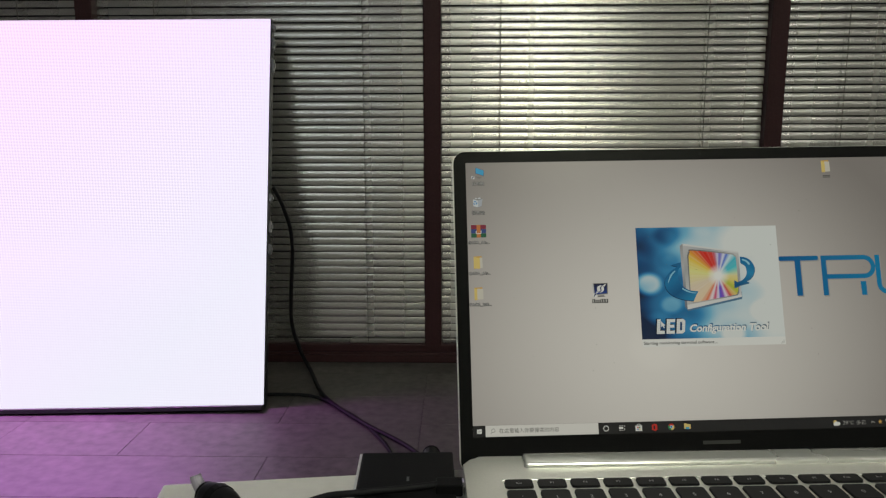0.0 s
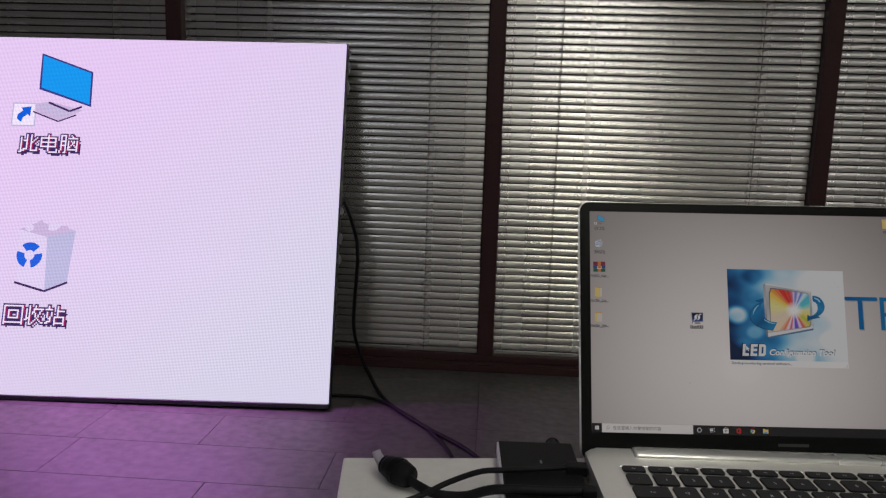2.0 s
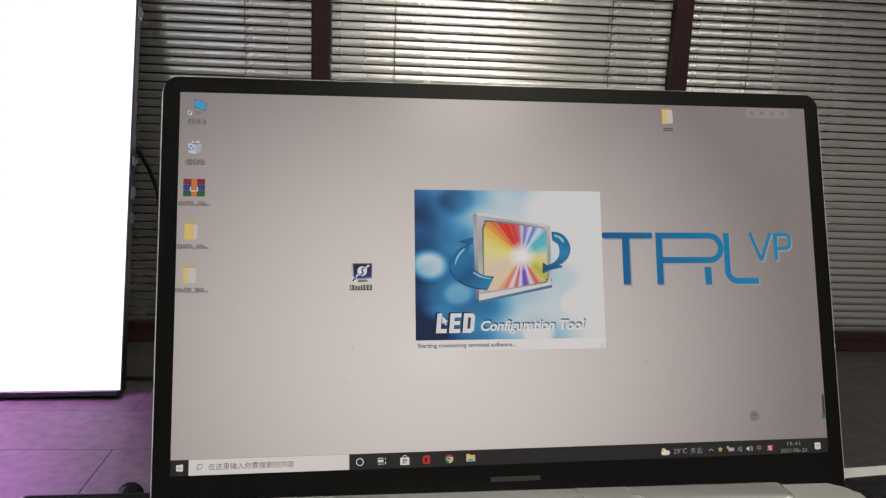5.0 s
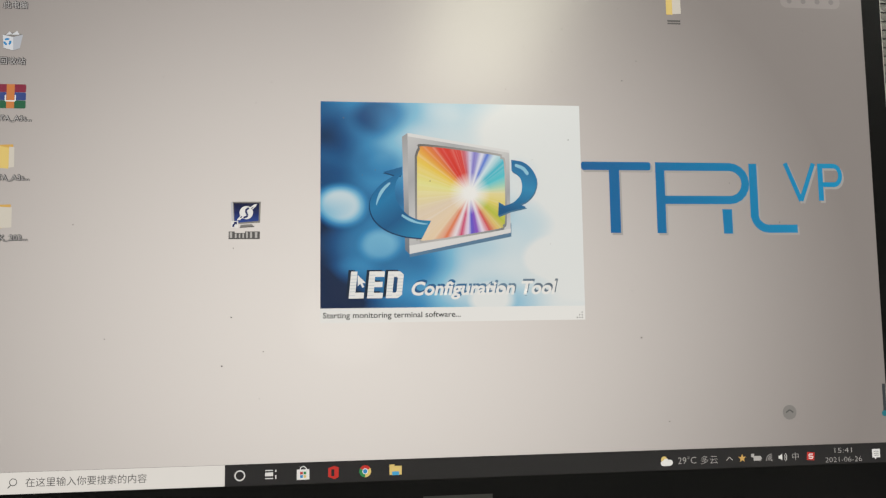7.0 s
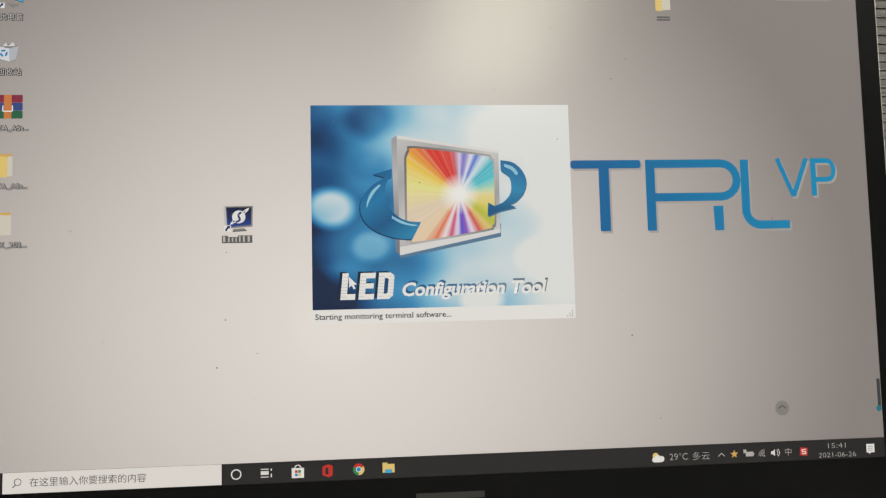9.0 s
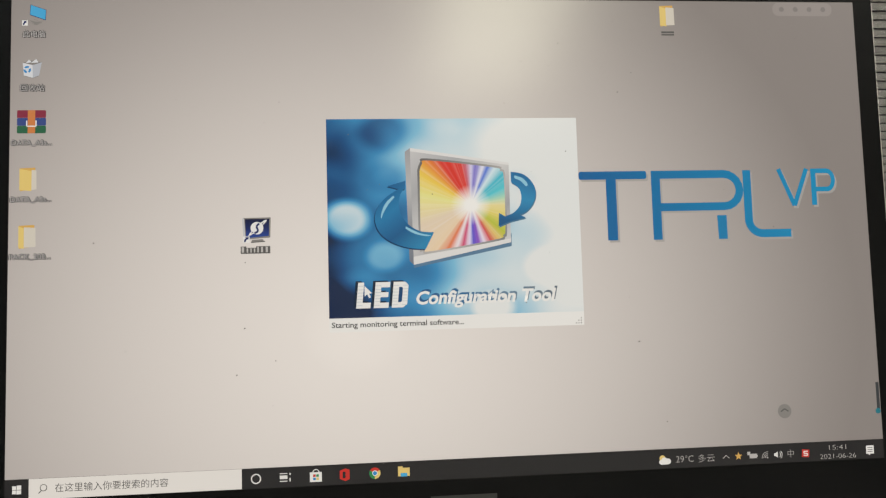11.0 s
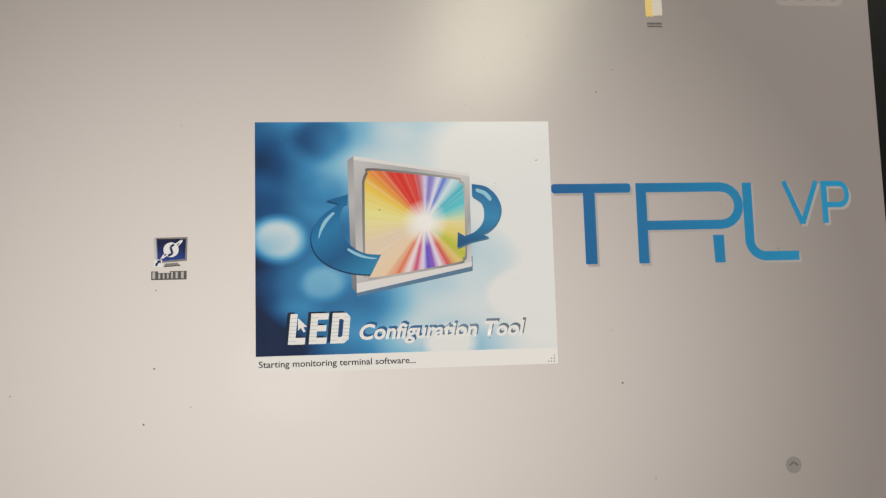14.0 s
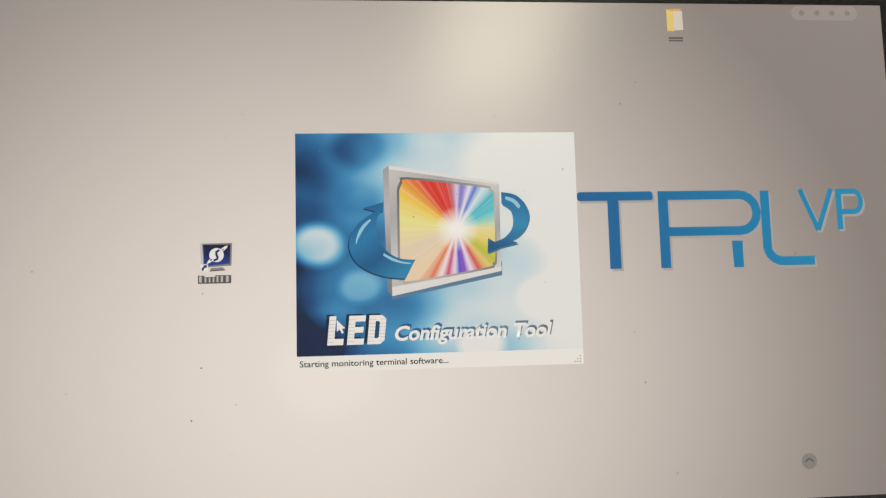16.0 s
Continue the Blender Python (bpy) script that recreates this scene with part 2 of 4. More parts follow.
def slat_mesh(length):
    bm = bmesh.new()
    rows = []
    for i in range(7):
        s = (i / 6 - 0.5)
        y = s * SLAT
        z = 0.0010 * (1 - (2 * s) ** 2)
        p = Matrix.Rotation(radians(78), 3, "X") @ Vector((0, y, z))
        q = Matrix.Rotation(radians(78), 3, "X") @ Vector((0, y, z - 0.0004))
        rows.append([bm.verts.new((-length / 2, p.y, p.z)), bm.verts.new((length / 2, p.y, p.z)), bm.verts.new((-length / 2, q.y, q.z)), bm.verts.new((length / 2, q.y, q.z))])
    for a, b in zip(rows, rows[1:]):
        bm.faces.new((a[0], a[1], b[1], b[0]))
        bm.faces.new((a[2], b[2], b[3], a[3]))
    bmesh.ops.recalc_face_normals(bm, faces=bm.faces)
    me = bpy.data.meshes.new("slat")
    bm.to_mesh(me)
    bm.free()
    me.shade_smooth()
    me.materials.append(M_slat)
    return me


def venetian_blind(x0, x1):
    length = x1 - x0 - 0.004
    ob = thing("venetian_blind", pose((x0 + x1) / 2, WALL_Y + 0.024, 0.0), "closed light grey aluminium venetian blind in a brown frame", "blind", "blinds along the partition")
    me = slat_mesh(length)
    n = int((2.46 - 0.078) / PITCH)
    for k in range(n):
        s = new("slat", me)
        s.parent = ob
        s.matrix_basis = pose(random.uniform(-0.001, 0.001), 0, 0.078 + PITCH * k, random.uniform(-0.6, 0.6), random.uniform(-0.03, 0.03), 0)
    part("bottom_rail", box((-length / 2, -0.010, 0.053), (length / 2, 0.010, 0.066), 0.002), M_slat, ob)
    part("head_rail", box((-length / 2, -0.014, 2.465), (length / 2, 0.014, 2.499), 0.002), M_slat, ob)
    for f in (-0.317, 0.317):
        part("cord", box((f * length - 0.0009, -0.0155, 0.06), (f * length + 0.0009, -0.0135, 2.47)), M_cord, ob)
    return ob


for a, b in zip(POSTS, POSTS[1:]):
    venetian_blind(a + PW / 2, b - PW / 2)


def ceiling_light(x, y, deep, diffuser):
    ob = thing("ceiling_light", pose(x, y, CEIL), "white recessed ceiling light panel, lit, out of view", "ceiling light", "ceiling lights")
    d = deep / 2
    bm = box((-0.30, -d, -0.02), (-0.28, d, 0))
    box((0.28, -d, -0.02), (0.30, d, 0), bm=bm)
    box((-0.28, -d, -0.02), (0.28, 0.02 - d, 0), bm=bm)
    box((-0.28, d - 0.02, -0.02), (0.28, d, 0), bm=bm)
    part("frame", bm, M_lampframe, ob)
    part("diffuser", box((-0.28, 0.02 - d, -0.012), (0.28, d - 0.02, -0.006)), diffuser, ob)


ceiling_light(0.80, -2.25, 1.2, M_diffuser)
ceiling_light(-1.08, -1.5, 0.9, M_diffuser_side)
ceiling_light(2.45, -1.4, 0.7, M_diffuser_front)
# made-up lamp overhead, added to brighten the table and laptop deck
ceiling_light(0.45, -0.6, 1.0, M_diffuser_front)

# ---- table ----
TOP = 0.482
table = thing("coffee_table", pose(-0.193, -0.005, 0, 0, 0, 7.4), "low white laminate table carrying the laptop", "table")
part("tabletop", box((0, -0.62, TOP - 0.028), (1.2, 0, TOP), 0.002), M_table, table)
for x, y in ((0.06, -0.06), (1.14, -0.06), (0.06, -0.56), (1.14, -0.56)):
    part("leg", box((x - 0.02, y - 0.02, 0), (x + 0.02, y + 0.02, TOP - 0.0285), 0.002), M_legs, table)

# ---- laptop ----
BASE = pose(0, 0, TOP, 0, 0, 3.23)
laptop = thing("laptop", BASE, "silver laptop with black keys, open and switched on, on the table", "laptop")
LID = pose(0, 0, 0.512, -18.041, -0.66, 3.23)
TO_LAPTOP = BASE.inverted() @ LID
DECK = 0.0195


def plate(pts, z0, z1, bevel=0.0):
    """A flat plate with an outline in x, y, from z0 to z1."""
    bm = slab(pts, -z1, -z0, bevel)
    bmesh.ops.rotate(bm, verts=bm.verts, cent=(0, 0, 0), matrix=Matrix.Rotation(radians(-90), 3, "X"))
    return bm


part("base", plate(rounded(0.3285, 0.2015, 0.010, 6, -0.0070, -0.206), 0.004, DECK, 0.0018), M_silver, laptop)
for x, y in ((0.02, -0.19), (0.29, -0.19), (0.02, -0.02), (0.29, -0.02)):
    part("foot", plate(rounded(0.016, 0.008, 0.003, 3, x - 0.008, y - 0.004), 0.0, 0.0042), M_black, laptop)
part("hinge_cover", box((0.0290, -0.0212, DECK - 0.004), (0.2852, -0.0052, DECK + 0.0030), 0.0033, 6), M_bright, laptop, "polished silver hinge cover", smooth=True)
part("keyboard_lip", box((0.0138, -0.0362, DECK - 0.001), (0.2975, -0.0352, DECK + 0.0006), 0.0004, 1), M_bright, laptop)
part("touchpad", plate(rounded(0.106, 0.052, 0.003, 4, 0.102, -0.203), DECK, DECK + 0.0003), M_silver, laptop)
part("power_lead_socket", box((-0.0077, -0.032, 0.009), (-0.0067, -0.020, 0.014), 0.0003, 1), M_bright, laptop)


def key_mesh(w, d):
    pts = rounded(w, d, 0.0018, 3, 0, -d)
    bm = plate(pts, 0.0, 0.0014)
    top = [v for v in bm.verts if v.co.z > 0.001]
    for v in top:
        v.co.x = w / 2 + (v.co.x - w / 2) * 0.965
        v.co.y = -d / 2 + (v.co.y + d / 2) * 0.965
    me = bpy.data.meshes.new("key")
    bm.normal_update()
    bm.to_mesh(me)
    bm.free()
    me.materials.append(M_key)
    return me


KEY_MESHES = {}


def key(x, y, w, d, legend):
    size = (round(w, 4), round(d, 4))
    if size not in KEY_MESHES:
        KEY_MESHES[size] = key_mesh(w, d)
    k = new("key", KEY_MESHES[size])
    k.parent = laptop
    k.matrix_basis = pose(x, y, DECK + 0.0002)
    if legend:
        s = 0.0042 if len(legend) == 1 else 0.0026
        t = text("legend", legend, s, M_legend, k, w / 2, 0, 0.0, "CENTER")
        for v in t.data.vertices:
            v.co = Vector((v.co.x, -d * 0.62 + v.co.z, 0.00145))
    return k


KX, KP = 0.0148, 0.01885
ROWS_OF_KEYS = [
    (0.0375, 0.0088, [(1, c) for c in ("Esc", "F1", "F2", "F3", "F4", "F5", "F6", "F7", "F8", "F9", "F10", "F11", "F12", "Del")] + [(0.96, "")]),
    (0.0498, 0.0160, [(1, c) for c in "`1234567890-="] + [(1.96, "")]),
    (0.0687, 0.0160, [(1.46, "Tab")] + [(1, c) for c in "QWERTYUIOP[]"] + [(1.5, "\\")]),
    (0.0876, 0.0160, [(1.75, "Caps")] + [(1, c) for c in "ASDFGHJKL;'"] + [(2.21, "Enter")]),
    (0.1065, 0.0160, [(2.25, "Shift")] + [(1, c) for c in "ZXCVBNM,./"] + [(2.71, "Shift")]),
    (0.1254, 0.0160, [(1.1, "Ctrl"), (1, "Fn"), (1.1, ""), (1.1, "Alt"), (5.2, ""), (1.1, "Alt"), (1.1, "Ctrl"), (1.1, ""), (1.1, ""), (1.06, "")]),
]
for y, d, row in ROWS_OF_KEYS:
    x = KX
    for w, legend in row:
        key(x, -y, w * KP - 0.0026, d, legend)
        x += w * KP

lid = part("lid", slab(rounded(0.3300, 0.2045, 0.008, 6, -0.0085, -0.0220), 0.0012, 0.0062, 0.0008), M_silver, laptop, "thin silver lid shell")
lid.matrix_basis = TO_LAPTOP
bezel = part("bezel", slab(rounded(0.3284, 0.2035, 0.0075, 6, -0.0078, -0.0215), 0.0003, 0.00115), M_bezel, laptop, "black border round the screen")
bezel.matrix_basis = TO_LAPTOP
flat("maker_mark", [rect(0.1432, -0.0078, 0.1668, -0.0056)], -0.00005, mat("grey_print", (0.03, 0.03, 0.03), 0.5, vary=0), bezel, "grey printed bar on the lower border")
flat("webcam", [disc(0.155, 0.1785, 0.0011)], -0.00005, M_black, bezel)

# desktop picture: pale warm grey, brightest a little left of the middle
M_desktop = glow("desktop_picture", (222, 214, 206))


# edges painted darker, partly for the screen dimming when seen at an angle
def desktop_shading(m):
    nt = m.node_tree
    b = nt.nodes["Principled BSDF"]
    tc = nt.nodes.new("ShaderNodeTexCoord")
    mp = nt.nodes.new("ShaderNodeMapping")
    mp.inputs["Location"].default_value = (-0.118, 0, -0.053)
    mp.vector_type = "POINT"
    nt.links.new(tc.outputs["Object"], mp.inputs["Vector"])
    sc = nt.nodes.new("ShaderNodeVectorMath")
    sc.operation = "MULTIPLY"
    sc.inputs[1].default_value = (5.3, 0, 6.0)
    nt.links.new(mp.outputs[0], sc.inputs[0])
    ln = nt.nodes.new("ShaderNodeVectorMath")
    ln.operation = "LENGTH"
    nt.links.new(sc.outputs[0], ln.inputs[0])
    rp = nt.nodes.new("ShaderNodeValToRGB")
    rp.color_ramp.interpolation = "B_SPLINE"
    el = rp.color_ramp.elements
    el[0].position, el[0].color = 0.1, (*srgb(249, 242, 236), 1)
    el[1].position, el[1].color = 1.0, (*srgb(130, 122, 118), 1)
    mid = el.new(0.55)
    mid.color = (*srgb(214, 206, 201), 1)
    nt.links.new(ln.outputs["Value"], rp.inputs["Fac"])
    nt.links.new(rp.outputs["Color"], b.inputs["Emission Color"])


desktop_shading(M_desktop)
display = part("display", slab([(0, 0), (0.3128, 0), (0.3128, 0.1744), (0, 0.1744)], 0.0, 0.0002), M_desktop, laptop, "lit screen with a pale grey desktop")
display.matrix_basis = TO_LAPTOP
L1, L2, L3, L4, L5, L6 = (0.00006 * i for i in range(1, 7))
G_bar = glow("taskbar_black", (34, 32, 34))
G_faint = glow("screen_faint_white", (196, 192, 188))
G_white = glow("screen_white", (246, 244, 240))
G_search = glow("search_field", (240, 235, 229))
G_black = glow("screen_black", (22, 22, 24))
G_grey = glow("screen_grey", (140, 136, 132))
G_dim = glow("screen_dim_grey", (96, 94, 92))
G_blue = glow("screen_blue", (40, 140, 205))
G_navy = glow("screen_navy", (28, 42, 100))
G_cyan = glow("screen_cyan", (70, 175, 225))
G_yellow = glow("screen_yellow", (238, 208, 125))
G_amber = glow("screen_amber", (224, 178, 95))
G_red = glow("screen_red", (205, 48, 40))
G_green = glow("screen_green", (40, 140, 80))
G_orange = glow("screen_orange", (214, 132, 74))
G_teal = glow("screen_teal", (30, 120, 135))


def mm(pts):
    return [(x / 1000, z / 1000) for x, z in pts]


def patch(name, shapes, layer, m, label=""):
    return flat(name, [mm(s) for s in shapes], layer, m, display, label)


def words(name, body, size, m, x, z, layer, **kw):
    if kw.get("width"):
        kw["width"] /= 1000
    return text(name, body, size / 1000, m, display, x / 1000, z / 1000, layer, **kw)


# taskbar
patch("taskbar", [rect(0, 0, 312.8, 7.0)], L1, G_bar, "black taskbar")
patch("search_field", [rect(7.8, 0.15, 78.1, 6.95)], L2, G_search, "pale search field")
patch("start_button", [rect(2.5, 2.2, 3.75, 3.4), rect(3.9, 2.1, 5.4, 3.4), rect(2.5, 3.55, 3.75, 4.8), rect(3.9, 3.55, 5.4, 5.0)], L2, G_white)
patch("magnifier", ring(12.6, 3.9, 0.95, 1.2) + stroke([(12.0, 3.1), (11.0, 2.1)], 0.3), L3, G_dim)
words("search_text", "在这里输入你要搜索的内容", 3.1, G_dim, 16.2, 2.5, L3, width=37.2)
patch("cortana_ring", ring(82.9, 3.4, 1.35, 1.75), L2, G_white)
patch("task_view", [rect(91.0, 2.9, 93.6, 4.1), rect(91.0, 4.6, 93.6, 4.9), rect(91.0, 2.0, 93.6, 2.3), rect(94.3, 4.2, 94.7, 4.9), rect(94.3, 2.0, 94.7, 3.2)], L2, G_white)
patch("store_bag", [rect(101.3, 1.4, 105.4, 4.7)] + ring(103.4, 4.6, 0.9, 1.2, 0, 180, 10), L2, G_white)
for x, z, m in ((102.4, 3.1, G_red), (103.5, 3.1, G_green), (102.4, 2.0, G_blue), (103.5, 2.0, G_yellow)):
    patch("store_square", [rect(x, z, x + 0.9, z + 0.9)], L3, m)
patch("office_mark", [[(111.6, 2.0), (113.6, 1.2), (115.0, 1.8), (115.0, 5.0), (113.6, 5.5), (111.6, 4.8)]], L2, G_red)
patch("office_gap", [rect(112.6, 2.2, 113.6, 4.4)], L3, G_bar)
patch("browser_red", [disc(123.8, 3.4, 1.95, 12, 30, 150) + [(123.8, 3.4)]], L2, G_red)
patch("browser_green", [disc(123.8, 3.4, 1.95, 12, 150, 270) + [(123.8, 3.4)]], L2, G_green)
patch("browser_yellow", [disc(123.8, 3.4, 1.95, 12, 270, 390) + [(123.8, 3.4)]], L2, G_yellow)
patch("browser_centre", [disc(123.8, 3.4, 0.95)], L3, G_white)
patch("browser_eye", [disc(123.8, 3.4, 0.72)], L4, G_blue)
patch("file_folder", [rect(131.9, 1.9, 136.0, 4.8), rect(131.9, 4.8, 133.6, 5.3)], L2, G_yellow)
patch("file_folder_clip", [rect(132.8, 1.8, 135.1, 3.0)], L3, G_cyan)
patch("weather_cloud", [disc(228.4, 2.8, 1.2), disc(229.8, 2.6, 1.0), disc(227.3, 2.4, 0.9), rect(227.3, 1.5, 229.8, 2.6)], L3, G_white)
patch("weather_sun", [disc(227.7, 3.7, 1.1)], L2, G_yellow)
words("temperature", "29°C", 3.3, G_faint, 232.6, 2.0, L2, width=6.6, bold=-0.00004)
words("weather_word", "多云", 3.1, G_faint, 240.8, 1.9, L2, width=6.2, bold=-0.00004)
patch("tray_arrow", stroke([(250.5, 2.6), (251.7, 3.7), (252.9, 2.6)], 0.25), L2, G_faint)
star = [(256.4 + (1.5 if i % 2 == 0 else 0.65) * math.sin(math.pi * i / 5), 3.2 + (1.5 if i % 2 == 0 else 0.65) * math.cos(math.pi * i / 5)) for i in range(10)]
patch("tray_star", [star], L2, G_amber)
patch("battery", [rect(260.6, 2.2, 263.4, 3.8), rect(263.4, 2.7, 263.7, 3.3), rect(259.8, 3.4, 260.9, 4.6)], L2, G_faint)
patch("wireless", [disc(267.4, 2.2, 0.3)] + ring(267.6, 2.1, 0.9, 1.15, 90, 180, 6) + ring(267.6, 2.1, 1.5, 1.7, 90, 180, 6) + ring(267.6, 2.1, 2.1, 2.3, 90, 180, 6), L2, G_faint)
patch("speaker", [[(270.0, 2.6), (270.6, 2.6), (271.4, 1.9), (271.4, 4.3), (270.6, 3.6), (270.0, 3.6)]] + ring(271.3, 3.1, 1.1, 1.3, -45, 45, 6) + ring(271.3, 3.1, 1.7, 1.9, -45, 45, 6), L2, G_white)
words("input_mode", "中", 3.0, G_faint, 274.9, 2.1, L2, bold=-0.00004)
patch("input_badge", [[(280.6, 1.8), (283.4, 1.6), (283.7, 4.3), (280.9, 4.6)]], L2, G_red)
patch("input_badge_stroke", stroke([(283.0, 3.8), (281.5, 3.8), (281.5, 3.1), (282.9, 3.0), (282.8, 2.3), (281.3, 2.4)], 0.35), L3, G_white)
words("clock", "15:41", 2.5, G_faint, 294.7, 3.9, L2, align="CENTER", width=6.6, bold=-0.00004)
words("date", "2021-06-26", 2.5, G_faint, 294.7, 0.7, L2, align="CENTER", width=14.0, bold=-0.00004)
patch("notice_bubble", [[(305.8, 1.8), (306.6, 1.8), (306.9, 1.2), (307.4, 1.8), (308.8, 1.8), (308.8, 4.8), (305.8, 4.8)]], L2, G_white)
patch("notice_lines", [rect(306.3, 2.5, 308.3, 2.7), rect(306.3, 3.2, 308.3, 3.4), rect(306.3, 3.9, 308.3, 4.1)], L3, G_bar)
patch("round_button", [disc(275.1, 18.7, 2.6, 28)], L1, G_grey)
patch("round_button_arrow", stroke([(273.7, 18.6), (275.1, 19.6), (276.5, 18.6)], 0.5), L2, G_dim)
patch("gauge", [rect(311.3, 17.5, 312.5, 28.0)], L1, glow("gauge_dark", (58, 62, 66)))
patch("gauge_bulb", [disc(311.6, 17.4, 1.05)], L2, G_teal)
patch("floating_bar", [rounded(24, 5.2, 2.4, 6, 280, 168.8)], L1, glow("screen_haze", (162, 154, 150)))
for i in range(4):
    patch("floating_dot", [disc(283.6 + 5.6 * i, 171.4, 1.0)], L2, glow("screen_haze_dots", (140, 134, 131)))

# desktop icons


G_label = glow("caption_pale", (196, 192, 190))
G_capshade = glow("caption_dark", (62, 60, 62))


def caption(body, x0, x1, z, size):
    for dx, dz in ((0.34, -0.30), (-0.26, -0.14), (0.05, 0.26), (0.30, 0.05)):
        words("caption_shadow", body, size, G_capshade, x0 + dx, z + dz, L1, width=x1 - x0)
    words("caption", body, size, G_label, x0, z, L2, width=x1 - x0)


def pc_icon(x, z, k, sheet, layer, cyan, dark, grey, white, blue):
    q = lambda pts: [(x + k * a, z + k * b) for a, b in pts]
    flat("computer_screen_edge", [q([(3.4, 8.1), (9.1, 6.1), (8.9, 2.1), (3.2, 4.1)])], layer, dark, sheet)
    flat("computer_screen", [q([(3.55, 7.9), (8.95, 6.0), (8.75, 2.35), (3.35, 4.25)])], layer * 2, cyan, sheet)
    flat("computer_stand", [q([(2.9, 2.2), (5.4, 1.6), (7.8, 1.5), (5.4, 0.3)])] + [q(s) for s in stroke([(4.6, 2.6), (6.8, 1.6), (8.1, 2.1)], 0.16)] + [q(s) for s in stroke([(2.9, 1.4), (5.4, 0.3), (7.4, 1.0)], 0.14)], layer, grey, sheet)
    flat("shortcut_box", [q(rect(0.5, 0.1, 2.5, 2.1))], layer, white, sheet)
    flat("shortcut_arrow", [q([(0.9, 0.3), (0.8, 0.9), (1.3, 1.5), (1.1, 1.8), (2.1, 1.9), (2.0, 0.9), (1.75, 1.15), (1.35, 0.7), (1.4, 0.35)])], layer * 2, blue, sheet)


def bin_icon(x, z, k, sheet, layer, side, front, blue, grey):
    q = lambda pts: [(x + k * a, z + k * b) for a, b in pts]
    flat("bin_front", [q([(0.6, 6.0), (3.9, 5.2), (4.1, 0.5), (1.0, 1.3)])], layer, front, sheet)
    flat("bin_side", [q([(3.9, 5.2), (7.1, 6.2), (6.2, 1.3), (4.1, 0.5)])], layer, side, sheet)
    flat("bin_rim", [q([(0.6, 6.0), (3.6, 6.9), (7.1, 6.2), (3.9, 5.2)])], layer, grey, sheet)
    flat("bin_paper", [q([(1.6, 5.9), (2.8, 7.2), (3.6, 6.2)]), q([(3.4, 6.0), (5.2, 7.4), (6.0, 6.1)])], layer * 2, front, sheet)
    flat("bin_foot", [q(s) for s in stroke([(1.0, 1.3), (4.1, 0.45), (6.2, 1.25)], 0.16)], layer * 2, grey, sheet)
    for a in (100, 220, 340):
        flat("recycle_arrow", [q(s) for s in ring(2.2, 3.5, 0.62, 1.3, a - 42, a + 42, 6)], layer * 3, blue, sheet)


pc_icon(0.0032, 0.1635, 0.00095, display, L1, G_cyan, G_navy, G_grey, G_white, G_navy)
caption("此电脑", 3.8, 11.4, 159.6, 2.6)
bin_icon(0.0035, 0.1443, 0.00098, display, L1, glow("bin_side", (190, 194, 202)), glow("bin_front", (226, 228, 232)), G_blue, G_grey)
caption("回收站", 3.2, 11.2, 140.3, 2.6)
for k, m in enumerate((glow("archive_maroon", (142, 48, 70)), glow("archive_blue", (58, 78, 140)), glow("archive_green", (44, 104, 74)))):
    patch("archive_book", [rounded(9.7, 2.7, 0.4, 3, 2.4, 130.6 - 2.75 * k)], L1, m)
patch("archive_strap", [rect(6.0, 125.1, 8.5, 133.3)], L2, G_orange)
patch("archive_buckle", stroke([(5.7, 129.6), (5.7, 127.6), (8.8, 127.6), (8.8, 129.6)], 0.4), L3, G_white)
caption("DATA_A3s...", 0.5, 13.8, 121.0, 2.4)


G_paper = glow("folder_paper", (222, 214, 200))


def folder(x, z, paper):
    patch("folder_back", [[(x, z + 8.0), (x + 5.2, z + 8.2), (x + 5.6, z + 0.8), (x + 0.2, z)]], L1, G_amber)
    patch("folder_paper", [[(x + paper, z + 7.4), (x + 5.6, z + 7.2), (x + 5.7, z + 0.6), (x + paper, z + 0.4)]], L2, G_paper)
    patch("folder_front", [[(x, z + 7.8), (x + paper, z + 7.0), (x + paper, z), (x, z + 0.4)]], L3, G_yellow)


folder(3.5, 104.8, 4.0)
caption("DATA_A3s...", 0.3, 13.8, 101.1, 2.4)
folder(3.4, 84.8, 1.8)
caption("PACK_202...", 0.2, 13.8, 81.2, 2.4)
folder(235.0, 164.4, 2.4)
patch("caption", [rect(235.4, 160.9, 240.4, 161.5), rect(235.4, 161.8, 240.4, 162.5)], L1, G_dim)
patch("program_icon_frame", [[(79.3, 94.1), (88.9, 94.2), (88.7, 87.0), (79.7, 86.4)]], L1, G_grey)
patch("program_icon_side", [[(78.9, 93.9), (79.6, 94.0), (80.1, 86.7), (79.4, 86.2)]], L2, glow("icon_silver", (205, 205, 208)))
patch("program_icon", [[(79.9, 93.7), (88.4, 93.7), (88.2, 87.6), (80.3, 86.9)]], L2, sheen(glow("icon_navy", (28, 42, 100)), (84, 93.7), (84, 87), ((20, 26, 58), (26, 40, 98), (40, 74, 156))), "dark blue program icon")
patch("program_icon_planet", [disc(84.1, 90.4, 2.25, 24)], L3, G_white)
patch("program_icon_orbit", [[(81.0, 87.7), (82.0, 87.9), (84.6, 90.0), (87.3, 92.6), (87.6, 93.4), (86.7, 93.2), (84.2, 91.4), (81.6, 88.7)]], L3 * 1.1, G_white)
patch("program_icon_gap", [[(82.0, 88.6), (82.5, 88.6), (82.9, 89.1), (82.4, 89.2)], [(85.9, 91.6), (86.6, 92.4), (86.3, 92.4), (85.7, 91.9)]], L4, G_navy)
